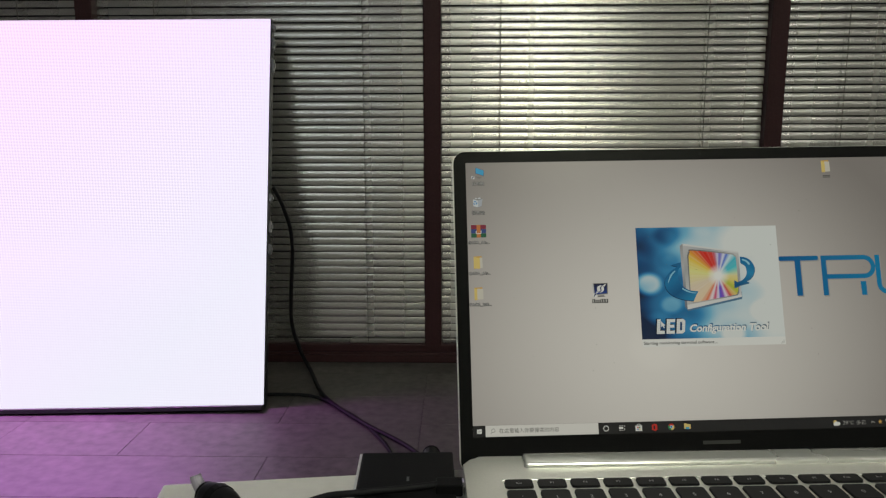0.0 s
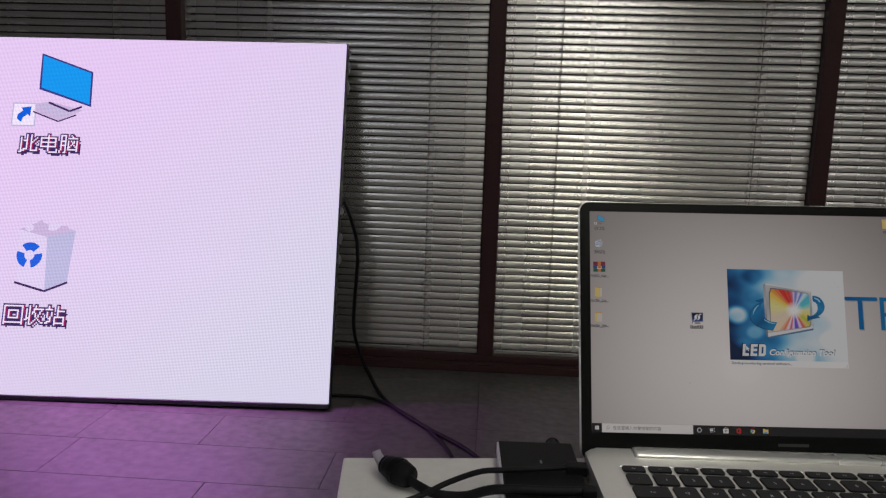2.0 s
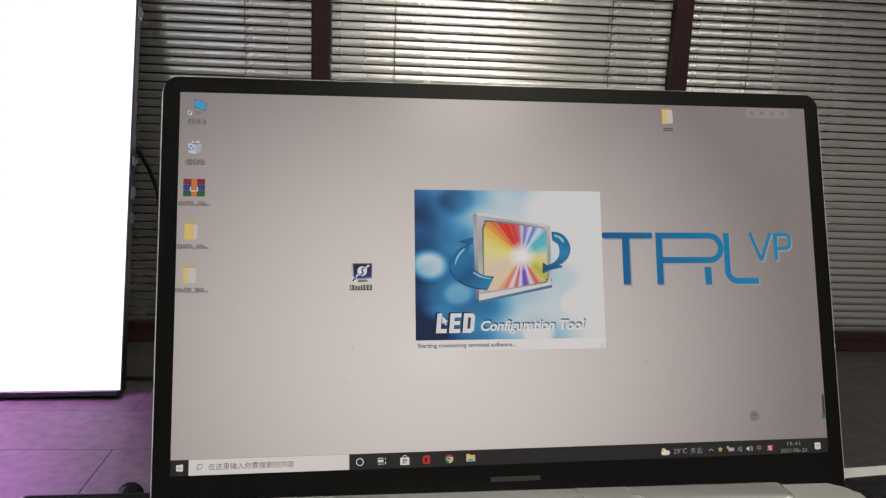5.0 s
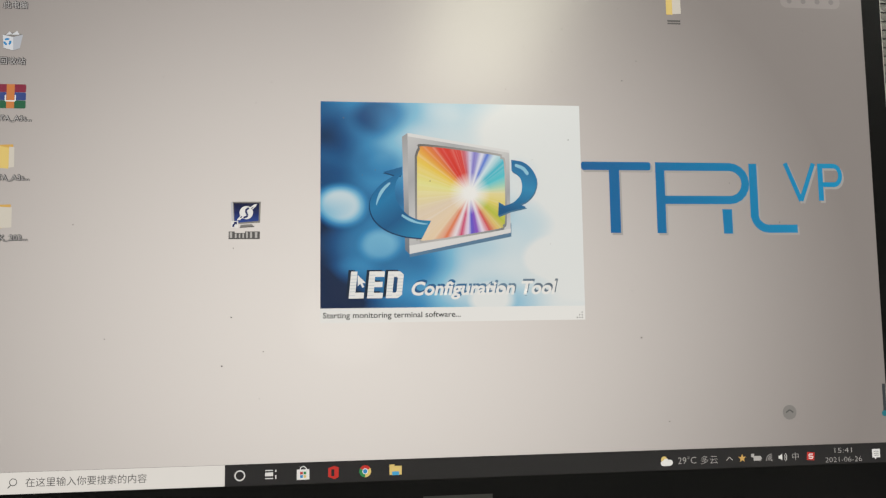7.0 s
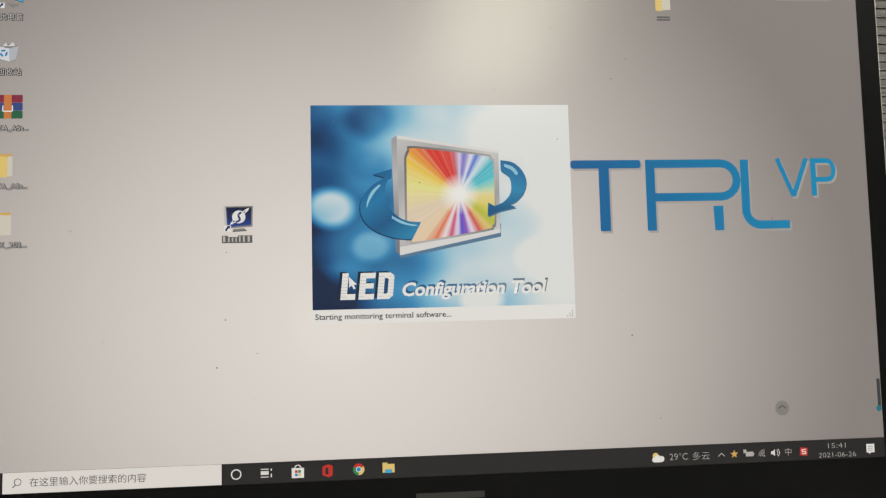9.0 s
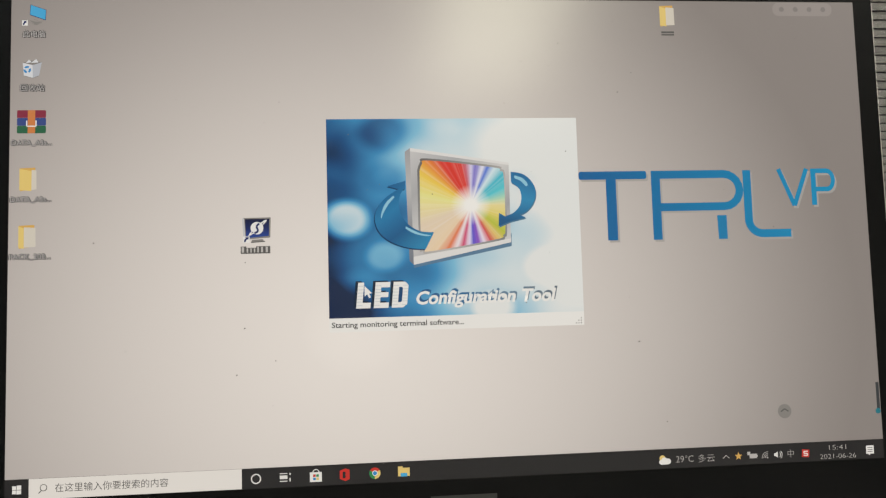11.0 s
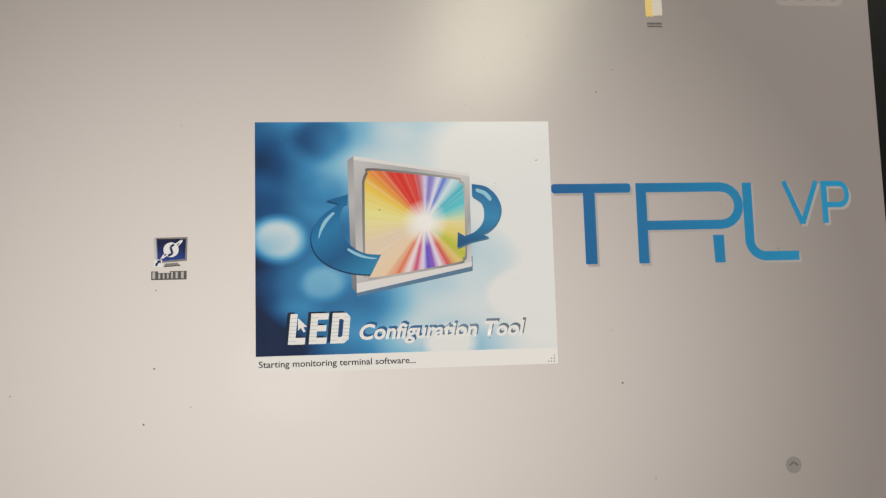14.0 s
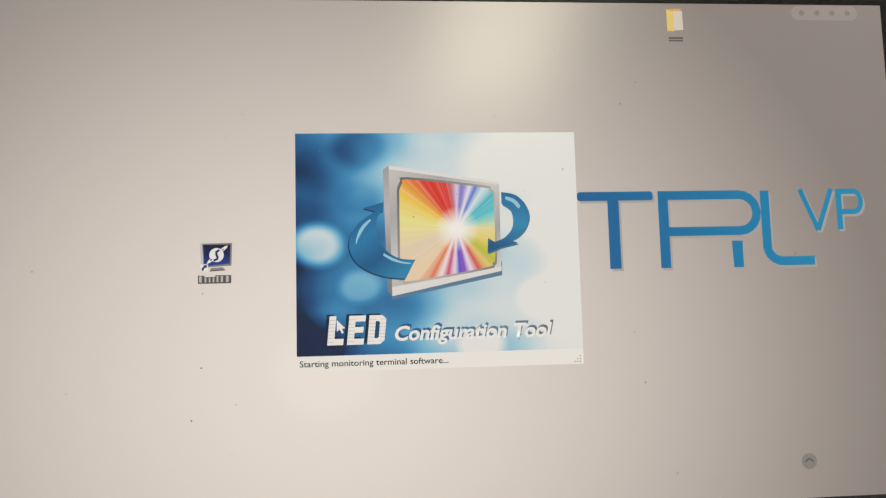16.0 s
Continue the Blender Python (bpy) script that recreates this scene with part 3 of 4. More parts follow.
patch("program_icon_band", stroke(curve_through([(83.2, 88.6), (84.5, 89.3), (84.2, 90.3), (84.0, 91.2), (85.0, 92.0)], 4), 0.7), L5, G_navy)
patch("program_icon_foot", [[(82.3, 86.3), (86.0, 86.5), (86.8, 85.6), (82.0, 85.3)]], L1, G_grey)
patch("program_icon_foot_edge", [[(82.0, 85.5), (86.8, 85.8), (86.8, 85.5), (82.0, 85.2)]], L2, G_dim)
patch("shortcut_box", [rect(79.2, 85.3, 81.5, 87.5)], L4, G_white)
patch("shortcut_arrow", [[(79.6, 85.5), (79.6, 86.3), (80.2, 86.8), (80.0, 87.2), (81.2, 87.3), (81.1, 86.3), (80.7, 86.5), (80.2, 86.0), (80.2, 85.5)]], L5, G_navy)
BARS = ((78.6, 1.5, 2.0), (80.3, 1.1, 1.5), (81.6, 1.0, 1.5), (82.8, 1.0, 1.5), (84.0, 1.1, 2.0), (85.3, 1.3, 2.0), (86.9, 1.5, 2.0))
patch("caption_shadow", [rect(x - 0.25, 81.4, x + w + 0.25, 82.0 + h) for x, w, h in BARS], L1, G_dim)
patch("caption", [rect(x + 0.12, 81.8, x + w * 0.62, 81.8 + h) for x, w, h in BARS], L2, G_faint, "unreadable white caption")

# the blue emblem across the desktop, beside the start-up picture
M_emblem = glow("emblem_blue", (16, 116, 178))


def along(m, lo, hi, c0, c1):
    nt = m.node_tree
    b = nt.nodes["Principled BSDF"]
    tc = nt.nodes.new("ShaderNodeTexCoord")
    sp = nt.nodes.new("ShaderNodeSeparateXYZ")
    nt.links.new(tc.outputs["Object"], sp.inputs[0])
    mr = nt.nodes.new("ShaderNodeMapRange")
    mr.inputs["From Min"].default_value, mr.inputs["From Max"].default_value = lo, hi
    nt.links.new(sp.outputs["X"], mr.inputs["Value"])
    rp = nt.nodes.new("ShaderNodeValToRGB")
    rp.color_ramp.elements[0].color = (*srgb(*c0), 1)
    rp.color_ramp.elements[1].color = (*srgb(*c1), 1)
    nt.links.new(mr.outputs[0], rp.inputs["Fac"])
    nt.links.new(rp.outputs["Color"], b.inputs["Emission Color"])


along(M_emblem, 0.200, 0.302, (0, 97, 160), (20, 150, 197))
G_shade = glow("emblem_shadow", (176, 172, 168))
EMBLEM = [
    [rounded(25.8, 3.0, 0.9, 4, 201.0, 106.1), rect(211.2, 83.4, 215.0, 106.1)],
    [rect(228.5, 83.3, 231.9, 109.1), rect(231.9, 106.1, 256.5, 109.1), rect(231.9, 93.9, 256.5, 96.9)] + [[(256.5 + (a * 4.6) * math.sin(t), 101.5 + 0 + (7.6 if a > 1 else 4.6) * math.cos(t)) for a, t in ((1.65, s * math.pi / 10), (1.65, (s + 1) * math.pi / 10), (1.0, (s + 1) * math.pi / 10), (1.0, s * math.pi / 10))] for s in range(10)],
    [[(253.3, 92.0), (257.0, 92.0), (257.0, 83.1), (253.6, 83.1)]],
    [rect(264.1, 89.0, 267.2, 108.9), rect(271.0, 83.4, 282.0, 86.4)] + ring(271.0, 90.3, 3.9, 6.9, 180, 270, 8),
    stroke([(278.3, 109.2), (284.0, 95.2), (289.4, 109.2)], 1.7),
    [rect(291.0, 95.3, 293.0, 109.2), rect(293.0, 107.4, 297.6, 109.2), rect(293.0, 100.4, 297.6, 102.2)] + [[(297.4 + (3.3 if o else 1.7) * math.sin(t), 104.8 + (4.4 if o else 2.6) * math.cos(t)) for o, t in ((1, s * math.pi / 8), (1, (s + 1) * math.pi / 8), (0, (s + 1) * math.pi / 8), (0, s * math.pi / 8))] for s in range(8)],
]
for shapes in EMBLEM:
    patch("emblem_shadow", [[(a + 0.7, b - 0.8) for a, b in s] for s in shapes], L1, G_shade)
    patch("emblem_stroke", shapes, L2, M_emblem, "blue stroke of the desktop emblem")

# start-up picture of the program
M_splash = glow("splash_picture", (120, 180, 220))


def splash_nodes(m):
    nt = m.node_tree
    N = nt.nodes.new
    b = nt.nodes["Principled BSDF"]
    tc = N("ShaderNodeTexCoord")
    mp = N("ShaderNodeMapping")
    mp.vector_type = "TEXTURE"
    mp.inputs["Location"].default_value = (0.1089, 0, 0.0578)
    mp.inputs["Scale"].default_value = (0.092, 1, 0.0716)
    nt.links.new(tc.outputs["Object"], mp.inputs["Vector"])
    sp = N("ShaderNodeSeparateXYZ")
    nt.links.new(mp.outputs[0], sp.inputs[0])
    no = N("ShaderNodeTexNoise")
    no.inputs["Scale"].default_value = 3.2
    no.inputs["Detail"].default_value = 1.0
    nt.links.new(mp.outputs[0], no.inputs["Vector"])
    vo = N("ShaderNodeTexVoronoi")
    vo.feature = "SMOOTH_F1"
    vo.inputs["Scale"].default_value = 4.2
    nt.links.new(mp.outputs[0], vo.inputs["Vector"])

    def math_(op, a, bb):
        n = N("ShaderNodeMath")
        n.operation = op
        for i, v in enumerate((a, bb)):
            if isinstance(v, (int, float)):
                n.inputs[i].default_value = v
            else:
                nt.links.new(v, n.inputs[i])
        return n.outputs[0]
    f = math_("ADD", math_("MULTIPLY", sp.outputs["X"], 1.0), math_("SUBTRACT", math_("MULTIPLY", sp.outputs["Z"], 0.24), 0.03))
    f = math_("ADD", f, math_("MULTIPLY", math_("SUBTRACT", no.outputs["Fac"], 0.5), 0.75))
    f = math_("ADD", f, math_("MULTIPLY", math_("SUBTRACT", 0.42, vo.outputs["Distance"]), 0.22))
    for cx, cz, rad, amount in ((0.07, 0.49, 0.095, 0.60), (0.12, 0.84, 0.13, -0.10), (0.22, 0.93, 0.10, -0.16), (0.22, 0.30, 0.075, 0.2), (0.22, 0.70, 0.08, -0.08), (0.64, 0.03, 0.08, 0.35), (0.86, 0.24, 0.09, 0.2), (0.13, 0.14, 0.10, 0.08), (0.04, 0.06, 0.12, -0.15)):
        off = N("ShaderNodeVectorMath")
        off.operation = "DISTANCE"
        nt.links.new(mp.outputs[0], off.inputs[0])
        off.inputs[1].default_value = (cx, 0, cz)
        soft = N("ShaderNodeMapRange")
        soft.interpolation_type = "SMOOTHSTEP"
        soft.inputs["From Min"].default_value, soft.inputs["From Max"].default_value = rad * 0.55, rad * 1.3
        soft.inputs["To Min"].default_value, soft.inputs["To Max"].default_value = amount, 0.0
        nt.links.new(off.outputs["Value"], soft.inputs["Value"])
        f = math_("ADD", f, soft.outputs[0])
    rp = N("ShaderNodeValToRGB")
    el = rp.color_ramp.elements
    el[0].position, el[0].color = 0.02, (*srgb(6, 34, 74), 1)
    el[1].position, el[1].color = 0.88, (*srgb(238, 240, 238), 1)
    for pos, c in ((0.16, (12, 82, 138)), (0.36, (52, 142, 196)), (0.55, (128, 194, 224)), (0.72, (206, 226, 234))):
        e = el.new(pos)
        e.color = (*srgb(*c), 1)
    nt.links.new(f, rp.inputs["Fac"])
    nt.links.new(rp.outputs["Color"], b.inputs["Emission Color"])


splash_nodes(M_splash)
patch("splash_status_bar", [rect(108.9, 52.8, 200.9, 57.8)], L3, G_white, "white status strip")
patch("splash_picture", [rect(108.9, 57.7, 200.9, 129.4)], L3, M_splash, "blue and white blurred picture")
words("status_text", "Starting monitoring terminal software...", 2.75, G_black, 109.7, 54.4, L4, width=47.0, bold=0.00003)
patch("resize_grip", [rect(x, z, x + 0.35, z + 0.35) for x, z in ((199.6, 53.4), (198.7, 53.4), (197.8, 53.4), (199.6, 54.3), (198.7, 54.3), (199.6, 55.2))], L4, G_dim)


G_frame = sheen(glow("picture_silver", (196, 194, 194)), (141.2, 118.4), (172.6, 80.5), ((206, 204, 204), (178, 178, 180), (214, 212, 210), (170, 170, 174), (226, 224, 222)))
G_frame_dark = sheen(glow("picture_silver_side", (150, 150, 154)), (138.1, 117.3), (138.7, 76.7), ((168, 166, 168), (196, 194, 194), (150, 152, 158), (120, 126, 138)))
G_frame_light = glow("picture_silver_light", (232, 230, 228))
G_bevel = sheen(glow("picture_bevel", (120, 118, 118)), (142.2, 113.1), (172.6, 82.6), ((112, 108, 106), (150, 148, 146), (196, 192, 188), (120, 124, 126)))
patch("pictured_screen_shadow", [[(139.3, 75.0), (175.1, 82.1), (175.2, 86.8), (139.4, 80.8)]], L4, glow("picture_shadow", (92, 128, 158)))
patch("pictured_screen_side", [[(137.0, 117.2), (138.9, 118.6), (139.3, 76.1), (137.8, 77.6)]], L5, G_frame_dark)
patch("pictured_screen_frame", [[(138.9, 118.6), (175.0, 112.8), (174.9, 83.6), (139.3, 76.1)]], L4 * 1.1, G_frame, "silver screen drawn in the picture")
patch("pictured_screen_edge", [[(138.9, 118.6), (175.0, 112.8), (175.1, 111.9), (139.0, 117.4)]], L5, G_frame_light)
patch("pictured_screen_edge", [[(139.2, 79.0), (175.0, 84.9), (174.9, 83.5), (139.3, 76.1)]], L5, G_frame_light)
patch("pictured_screen_bevel", [curve_through([(141.4, 110.5), (142.5, 113.3), (145.1, 114.7), (169.7, 111.8), (172.3, 110.5), (173.6, 107.6), (173.6, 88.5), (172.7, 85.3), (169.8, 84.0), (145.8, 80.1), (142.7, 80.9), (141.4, 83.5), (141.4, 110.5)])], L5, G_bevel)

# the burst of coloured rays in it
M_rays = glow("picture_rays", (240, 220, 120))


def ray_nodes(m):
    nt = m.node_tree
    N = nt.nodes.new
    b = nt.nodes["Principled BSDF"]
    tc = N("ShaderNodeTexCoord")
    mp = N("ShaderNodeMapping")
    mp.inputs["Location"].default_value = (-0.1606, 0, -0.0974)
    mp.vector_type = "POINT"
    nt.links.new(tc.outputs["Object"], mp.inputs["Vector"])
    sp = N("ShaderNodeSeparateXYZ")
    nt.links.new(mp.outputs[0], sp.inputs[0])
    at = N("ShaderNodeMath")
    at.operation = "ARCTAN2"
    nt.links.new(sp.outputs["Z"], at.inputs[0])
    nt.links.new(sp.outputs["X"], at.inputs[1])
    fr = N("ShaderNodeMapRange")
    fr.inputs["From Min"].default_value, fr.inputs["From Max"].default_value = -math.pi, math.pi
    nt.links.new(at.outputs[0], fr.inputs["Value"])
    rp = N("ShaderNodeValToRGB")
    el = rp.color_ramp.elements
    el[0].position, el[0].color = 0.0, (*srgb(242, 228, 160), 1)
    el[1].position, el[1].color = 1.0, (*srgb(242, 228, 160), 1)
    for pos, c in ((0.06, (235, 215, 190)), (0.14, (242, 215, 180)), (0.17, (235, 120, 70)), (0.195, (245, 235, 240)), (0.215, (215, 60, 110)),
                   (0.24, (235, 225, 250)), (0.255, (90, 80, 210)), (0.28, (150, 90, 200)), (0.30, (240, 230, 245)), (0.325, (220, 60, 80)),
                   (0.355, (235, 200, 120)), (0.39, (190, 200, 60)), (0.44, (235, 215, 110)), (0.50, (240, 225, 160)), (0.53, (190, 225, 190)),
                   (0.57, (90, 205, 215)), (0.62, (60, 190, 210)), (0.655, (220, 240, 245)), (0.68, (80, 120, 220)), (0.70, (235, 235, 250)),
                   (0.725, (90, 70, 200)), (0.745, (220, 215, 245)), (0.765, (205, 110, 130)), (0.785, (225, 50, 40)), (0.845, (226, 45, 30)),
                   (0.872, (238, 140, 60)), (0.905, (245, 205, 80)), (0.965, (240, 235, 150))):
        e = el.new(pos)
        e.color = (*srgb(*c), 1)
    nt.links.new(fr.outputs[0], rp.inputs["Fac"])
    ln = N("ShaderNodeVectorMath")
    ln.operation = "LENGTH"
    nt.links.new(mp.outputs[0], ln.inputs[0])
    nn = N("ShaderNodeTexNoise")
    nn.noise_dimensions = "1D"
    nn.inputs["Scale"].default_value = 11.0
    nt.links.new(at.outputs[0], nn.inputs["W"])
    core = N("ShaderNodeMapRange")
    core.inputs["From Min"].default_value, core.inputs["From Max"].default_value = 0.0006, 0.0075
    core.inputs["To Min"].default_value, core.inputs["To Max"].default_value = 1.0, -0.25
    nt.links.new(ln.outputs["Value"], core.inputs["Value"])
    wh = N("ShaderNodeMath")
    wh.operation = "MULTIPLY_ADD"
    wh.use_clamp = True
    nt.links.new(nn.outputs["Fac"], wh.inputs[0])
    wh.inputs[1].default_value = 0.55
    nt.links.new(core.outputs[0], wh.inputs[2])
    mx = N("ShaderNodeMix")
    mx.data_type = "RGBA"
    nt.links.new(wh.outputs[0], mx.inputs["Factor"])
    nt.links.new(rp.outputs["Color"], mx.inputs["A"])
    mx.inputs["B"].default_value = (*srgb(252, 250, 246), 1)
    nt.links.new(mx.outputs["Result"], b.inputs["Emission Color"])


ray_nodes(M_rays)
patch("pictured_light_burst", [curve_through([(142.2, 110.2), (143.2, 112.7), (145.7, 113.9), (169.2, 111.1), (171.7, 109.8), (173.0, 107.3), (173.0, 88.9), (172.1, 86.2), (169.6, 84.7), (146.0, 80.9), (143.3, 81.6), (142.1, 83.9), (142.2, 110.2)])], L5 * 1.1, M_rays, "burst of rainbow rays")
G_letter_dark = glow("letter_shadow", (10, 34, 58))
G_arrow = sheen(glow("picture_arrow_blue", (14, 116, 170)), (126.4, 101.7), (140.6, 81.9), ((14, 96, 150), (24, 126, 180), (10, 92, 146), (34, 136, 184)))
G_arrow_far = sheen(glow("picture_arrow_far_blue", (14, 116, 170)), (179.6, 108.9), (174.9, 91.0), ((16, 104, 160), (40, 142, 192), (10, 88, 140)))
G_arrow_light = glow("picture_arrow_light", (150, 208, 230))
LEFT_ARROW = curve_through([(134.3, 103.6), (129.7, 100.5), (126.7, 96.8), (125.7, 92.6), (127.3, 88.0), (131.4, 84.5), (137.5, 82.3), (143.7, 81.6)]) + curve_through([(146.9, 87.7), (142.3, 88.1), (138.5, 90.0), (135.6, 93.4), (134.4, 97.5), (134.9, 101.2), (136.2, 103.4)]) + [(136.9, 103.5), (137.0, 106.6), (130.4, 104.7)]
RIGHT_ARROW = curve_through([(175.6, 109.4), (180.1, 108.5), (183.4, 105.5), (184.6, 101.5), (183.4, 97.5), (180.8, 94.7), (178.3, 93.5)]) + [(180.7, 92.5), (174.9, 91.2), (170.5, 89.4), (170.8, 94.3)] + curve_through([(173.0, 93.0), (176.3, 94.4), (178.8, 97.3), (179.2, 100.9), (178.2, 103.6), (175.6, 105.5)])
patch("pictured_arrow_edge", [[(x - 0.3, z - 0.4) for x, z in LEFT_ARROW]], L5 * 1.2, glow("picture_arrow_edge", (12, 58, 98)))
patch("pictured_arrow", [LEFT_ARROW], L6 * 1.1, G_arrow, "blue bent arrow")
patch("pictured_arrow_gloss", [curve_through([(132.4, 101.1), (129.7, 98.6), (128.2, 95.3), (128.0, 93.0), (129.0, 95.3), (130.9, 98.4), (133.0, 100.7)]), curve_through([(136.6, 89.2), (139.9, 87.3), (143.8, 86.4), (145.7, 86.6), (142.3, 87.3), (138.9, 88.8), (136.8, 90.0)])], L6 * 1.2, G_arrow_light)
patch("pictured_arrow_edge", [[(x + 0.3, z - 0.5) for x, z in RIGHT_ARROW]], L5 * 1.2, glow("picture_arrow_far_edge", (70, 118, 150)))
patch("pictured_arrow", [RIGHT_ARROW], L6 * 1.1, G_arrow_far, "blue bent arrow")
patch("pictured_arrow_gloss", [curve_through([(177.0, 108.0), (179.9, 107.0), (181.7, 104.9), (181.1, 104.0), (179.3, 105.9), (177.0, 107.0), (177.0, 108.0)])], L6 * 1.2, G_arrow_light)
LED = [[(0, 9.2), (2.2, 9.2), (2.2, 2.0), (5.2, 2.0), (5.2, 0), (0, 0)], [(6.4, 9.2), (11.8, 9.2), (11.8, 7.3), (8.6, 7.3), (8.6, 5.6), (11.4, 5.6), (11.4, 3.8), (8.6, 3.8), (8.6, 1.9), (11.8, 1.9), (11.8, 0), (6.4, 0)], [(13.0, 9.2), (17.2, 9.2), (18.6, 8.0), (18.6, 1.2), (17.2, 0), (13.0, 0)]]
lean = lambda pts, dx, dz: [(118.4 + a * 0.97 + 0.10 * b + dx, 61.0 + b + dz) for a, b in pts]
patch("letter_shadow", [lean(s, -0.9, 0.5) for s in LED], L4, G_letter_dark)
for s in LED:
    patch("letter", [lean(s, 0, 0)], L5, G_white, "white block letter")
patch("letter_hole", [lean([(15.2, 7.3), (16.2, 7.3), (16.6, 6.9), (16.6, 2.3), (16.2, 1.9), (15.2, 1.9)], 0, 0)], L6, glow("letter_hole", (14, 70, 118)))
patch("letter_line", [lean(rect(x, z, x + w, z + 0.2), 0, 0) for z in (0.9, 2.2, 3.2, 4.3, 5.4, 6.5, 7.8) for x, w in ((0, 2.2), (6.4, 2.2), (13.0, 2.2), (16.6, 2.0))], L6 * 1.1, glow("letter_line", (196, 208, 216)))
words("tool_name_shadow", "Configuration Tool", 6.4, sheen(glow("tool_shadow", (74, 104, 130)), (139, 64), (191, 64), ((24, 86, 136), (44, 108, 156), (112, 140, 162), (104, 116, 128))), 139.9, 62.7, L4, shear=0.22, width=51.0, bold=0.00022)
words("tool_name", "Configuration Tool", 6.4, G_white, 139.3, 62.0, L5, shear=0.22, width=51.0, bold=0.00018)
patch("mouse_pointer", [[(121.5, 69.0), (121.5, 65.2), (122.4, 66.0), (123.1, 64.6), (123.7, 64.9), (123.1, 66.2), (124.2, 66.3)]], L6 * 1.3, G_white)
rng = random.Random(11)
specks = []
for i in range(34):
    x, z, r = rng.uniform(20, 300), rng.uniform(12, 172), rng.uniform(0.12, 0.3)
    specks.append([(x + r * math.cos(a) * rng.uniform(0.6, 1.3), z + r * math.sin(a) * rng.uniform(0.6, 1.3)) for a in (0, 1.2, 2.4, 3.6, 4.9)])
tagged(patch("dust", specks, L6 * 1.5, mat("dust_speck", (0.10, 0.095, 0.09), 0.9, vary=0)), kind="stuff")

# ---- large display leaning on the blinds ----
PZ = Vector((-0.0209, 0.3051, 0.9521)).normalized()
PX = Vector((0.99905, 0.0436, 0))
PX = (PX - PZ * PX.dot(PZ)).normalized()
PY = PZ.cross(PX)
PANEL = Matrix.Translation((-0.4995, 1.318, 0.0117)) @ Matrix((PX, PY, PZ)).transposed().to_4x4()
WID, HEI = 1.014, 1.0175
panel = thing("led_display_panel", PANEL, "square black display cabinet showing a bright desktop, leaning on the blinds", "display panel")
bm = box((-WID - 0.003, 0.006, -0.0105), (0.003, 0.040, HEI + 0.003), 0.002)
box((-WID + 0.03, 0.040, 0.02), (-0.03, 0.070, HEI - 0.03), 0.004, bm=bm)
part("cabinet", bm, M_cabinet, panel)
# lip added as the dark band, partly shade, under the lit face
part("added_dark_lip", box((-WID - 0.003, -0.026, -0.0112), (0.003, 0.0055, -0.0005), 0.001, 1), M_cabinet, panel)


def led_material(name, color, gain=1.0, tint=None):
    """Lit dots of the large display on their black mask."""
    m = mat(name, (0.002, 0.002, 0.002), 0.6, 0, 0, spec=0.0)
    nt = m.node_tree
    N = nt.nodes.new
    b = nt.nodes["Principled BSDF"]
    b.inputs["Emission Strength"].default_value = WALL_DISPLAY * gain
    tc = N("ShaderNodeTexCoord")
    sp = N("ShaderNodeSeparateXYZ")
    nt.links.new(tc.outputs["Object"], sp.inputs[0])
    waves = []
    for axis in ("X", "Z"):
        mu = N("ShaderNodeMath")
        mu.operation = "MULTIPLY"
        mu.inputs[1].default_value = 2 * math.pi / 0.00397
        nt.links.new(sp.outputs[axis], mu.inputs[0])
        co = N("ShaderNodeMath")
        co.operation = "COSINE"
        nt.links.new(mu.outputs[0], co.inputs[0])
        ma = N("ShaderNodeMath")
        ma.operation = "MULTIPLY_ADD"
        ma.inputs[1].default_value, ma.inputs[2].default_value = 0.15, 0.85
        nt.links.new(co.outputs[0], ma.inputs[0])
        waves.append(ma)
    pr = N("ShaderNodeMath")
    pr.operation = "MULTIPLY"
    nt.links.new(waves[0].outputs[0], pr.inputs[0])
    nt.links.new(waves[1].outputs[0], pr.inputs[1])
    sc = N("ShaderNodeMath")
    sc.operation = "MULTIPLY"
    sc.inputs[1].default_value = 1.384
    nt.links.new(pr.outputs[0], sc.inputs[0])
    mx = N("ShaderNodeMix")
    mx.data_type = "RGBA"
    mx.inputs["A"].default_value = (*srgb(*color), 1)
    mx.inputs["B"].default_value = (*srgb(*(tint or color)), 1)
    dp = N("ShaderNodeVectorMath")
    dp.operation = "DOT_PRODUCT"
    dp.inputs[1].default_value = (0.75, 0, -0.75)
    nt.links.new(tc.outputs["Object"], dp.inputs[0])
    fa = N("ShaderNodeMapRange")
    fa.inputs["From Min"].default_value, fa.inputs["From Max"].default_value = -1.2, -0.3
    nt.links.new(dp.outputs["Value"], fa.inputs["Value"])
    nt.links.new(fa.outputs[0], mx.inputs["Factor"])
    ml = N("ShaderNodeVectorMath")
    ml.operation = "SCALE"
    nt.links.new(mx.outputs["Result"], ml.inputs[0])
    nt.links.new(sc.outputs[0], ml.inputs["Scale"])
    nt.links.new(ml.outputs[0], b.inputs["Emission Color"])
    return m


D_white = led_material("display_white", (226, 200, 238), tint=(212, 208, 228))
D_cyan = led_material("display_cyan", (20, 150, 235))
D_navy = led_material("display_navy", (60, 60, 130))
D_blue = led_material("display_blue", (20, 95, 215))
D_grey = led_material("display_grey", (200, 180, 216))
D_dark = led_material("display_dark", (62, 42, 92))
D_maroon = led_material("display_maroon", (150, 40, 90))
D_side = led_material("display_bin_side", (186, 184, 218))
D_front = led_material("display_bin_front", (220, 206, 236))
D_bright = led_material("display_bright", (238, 226, 246))
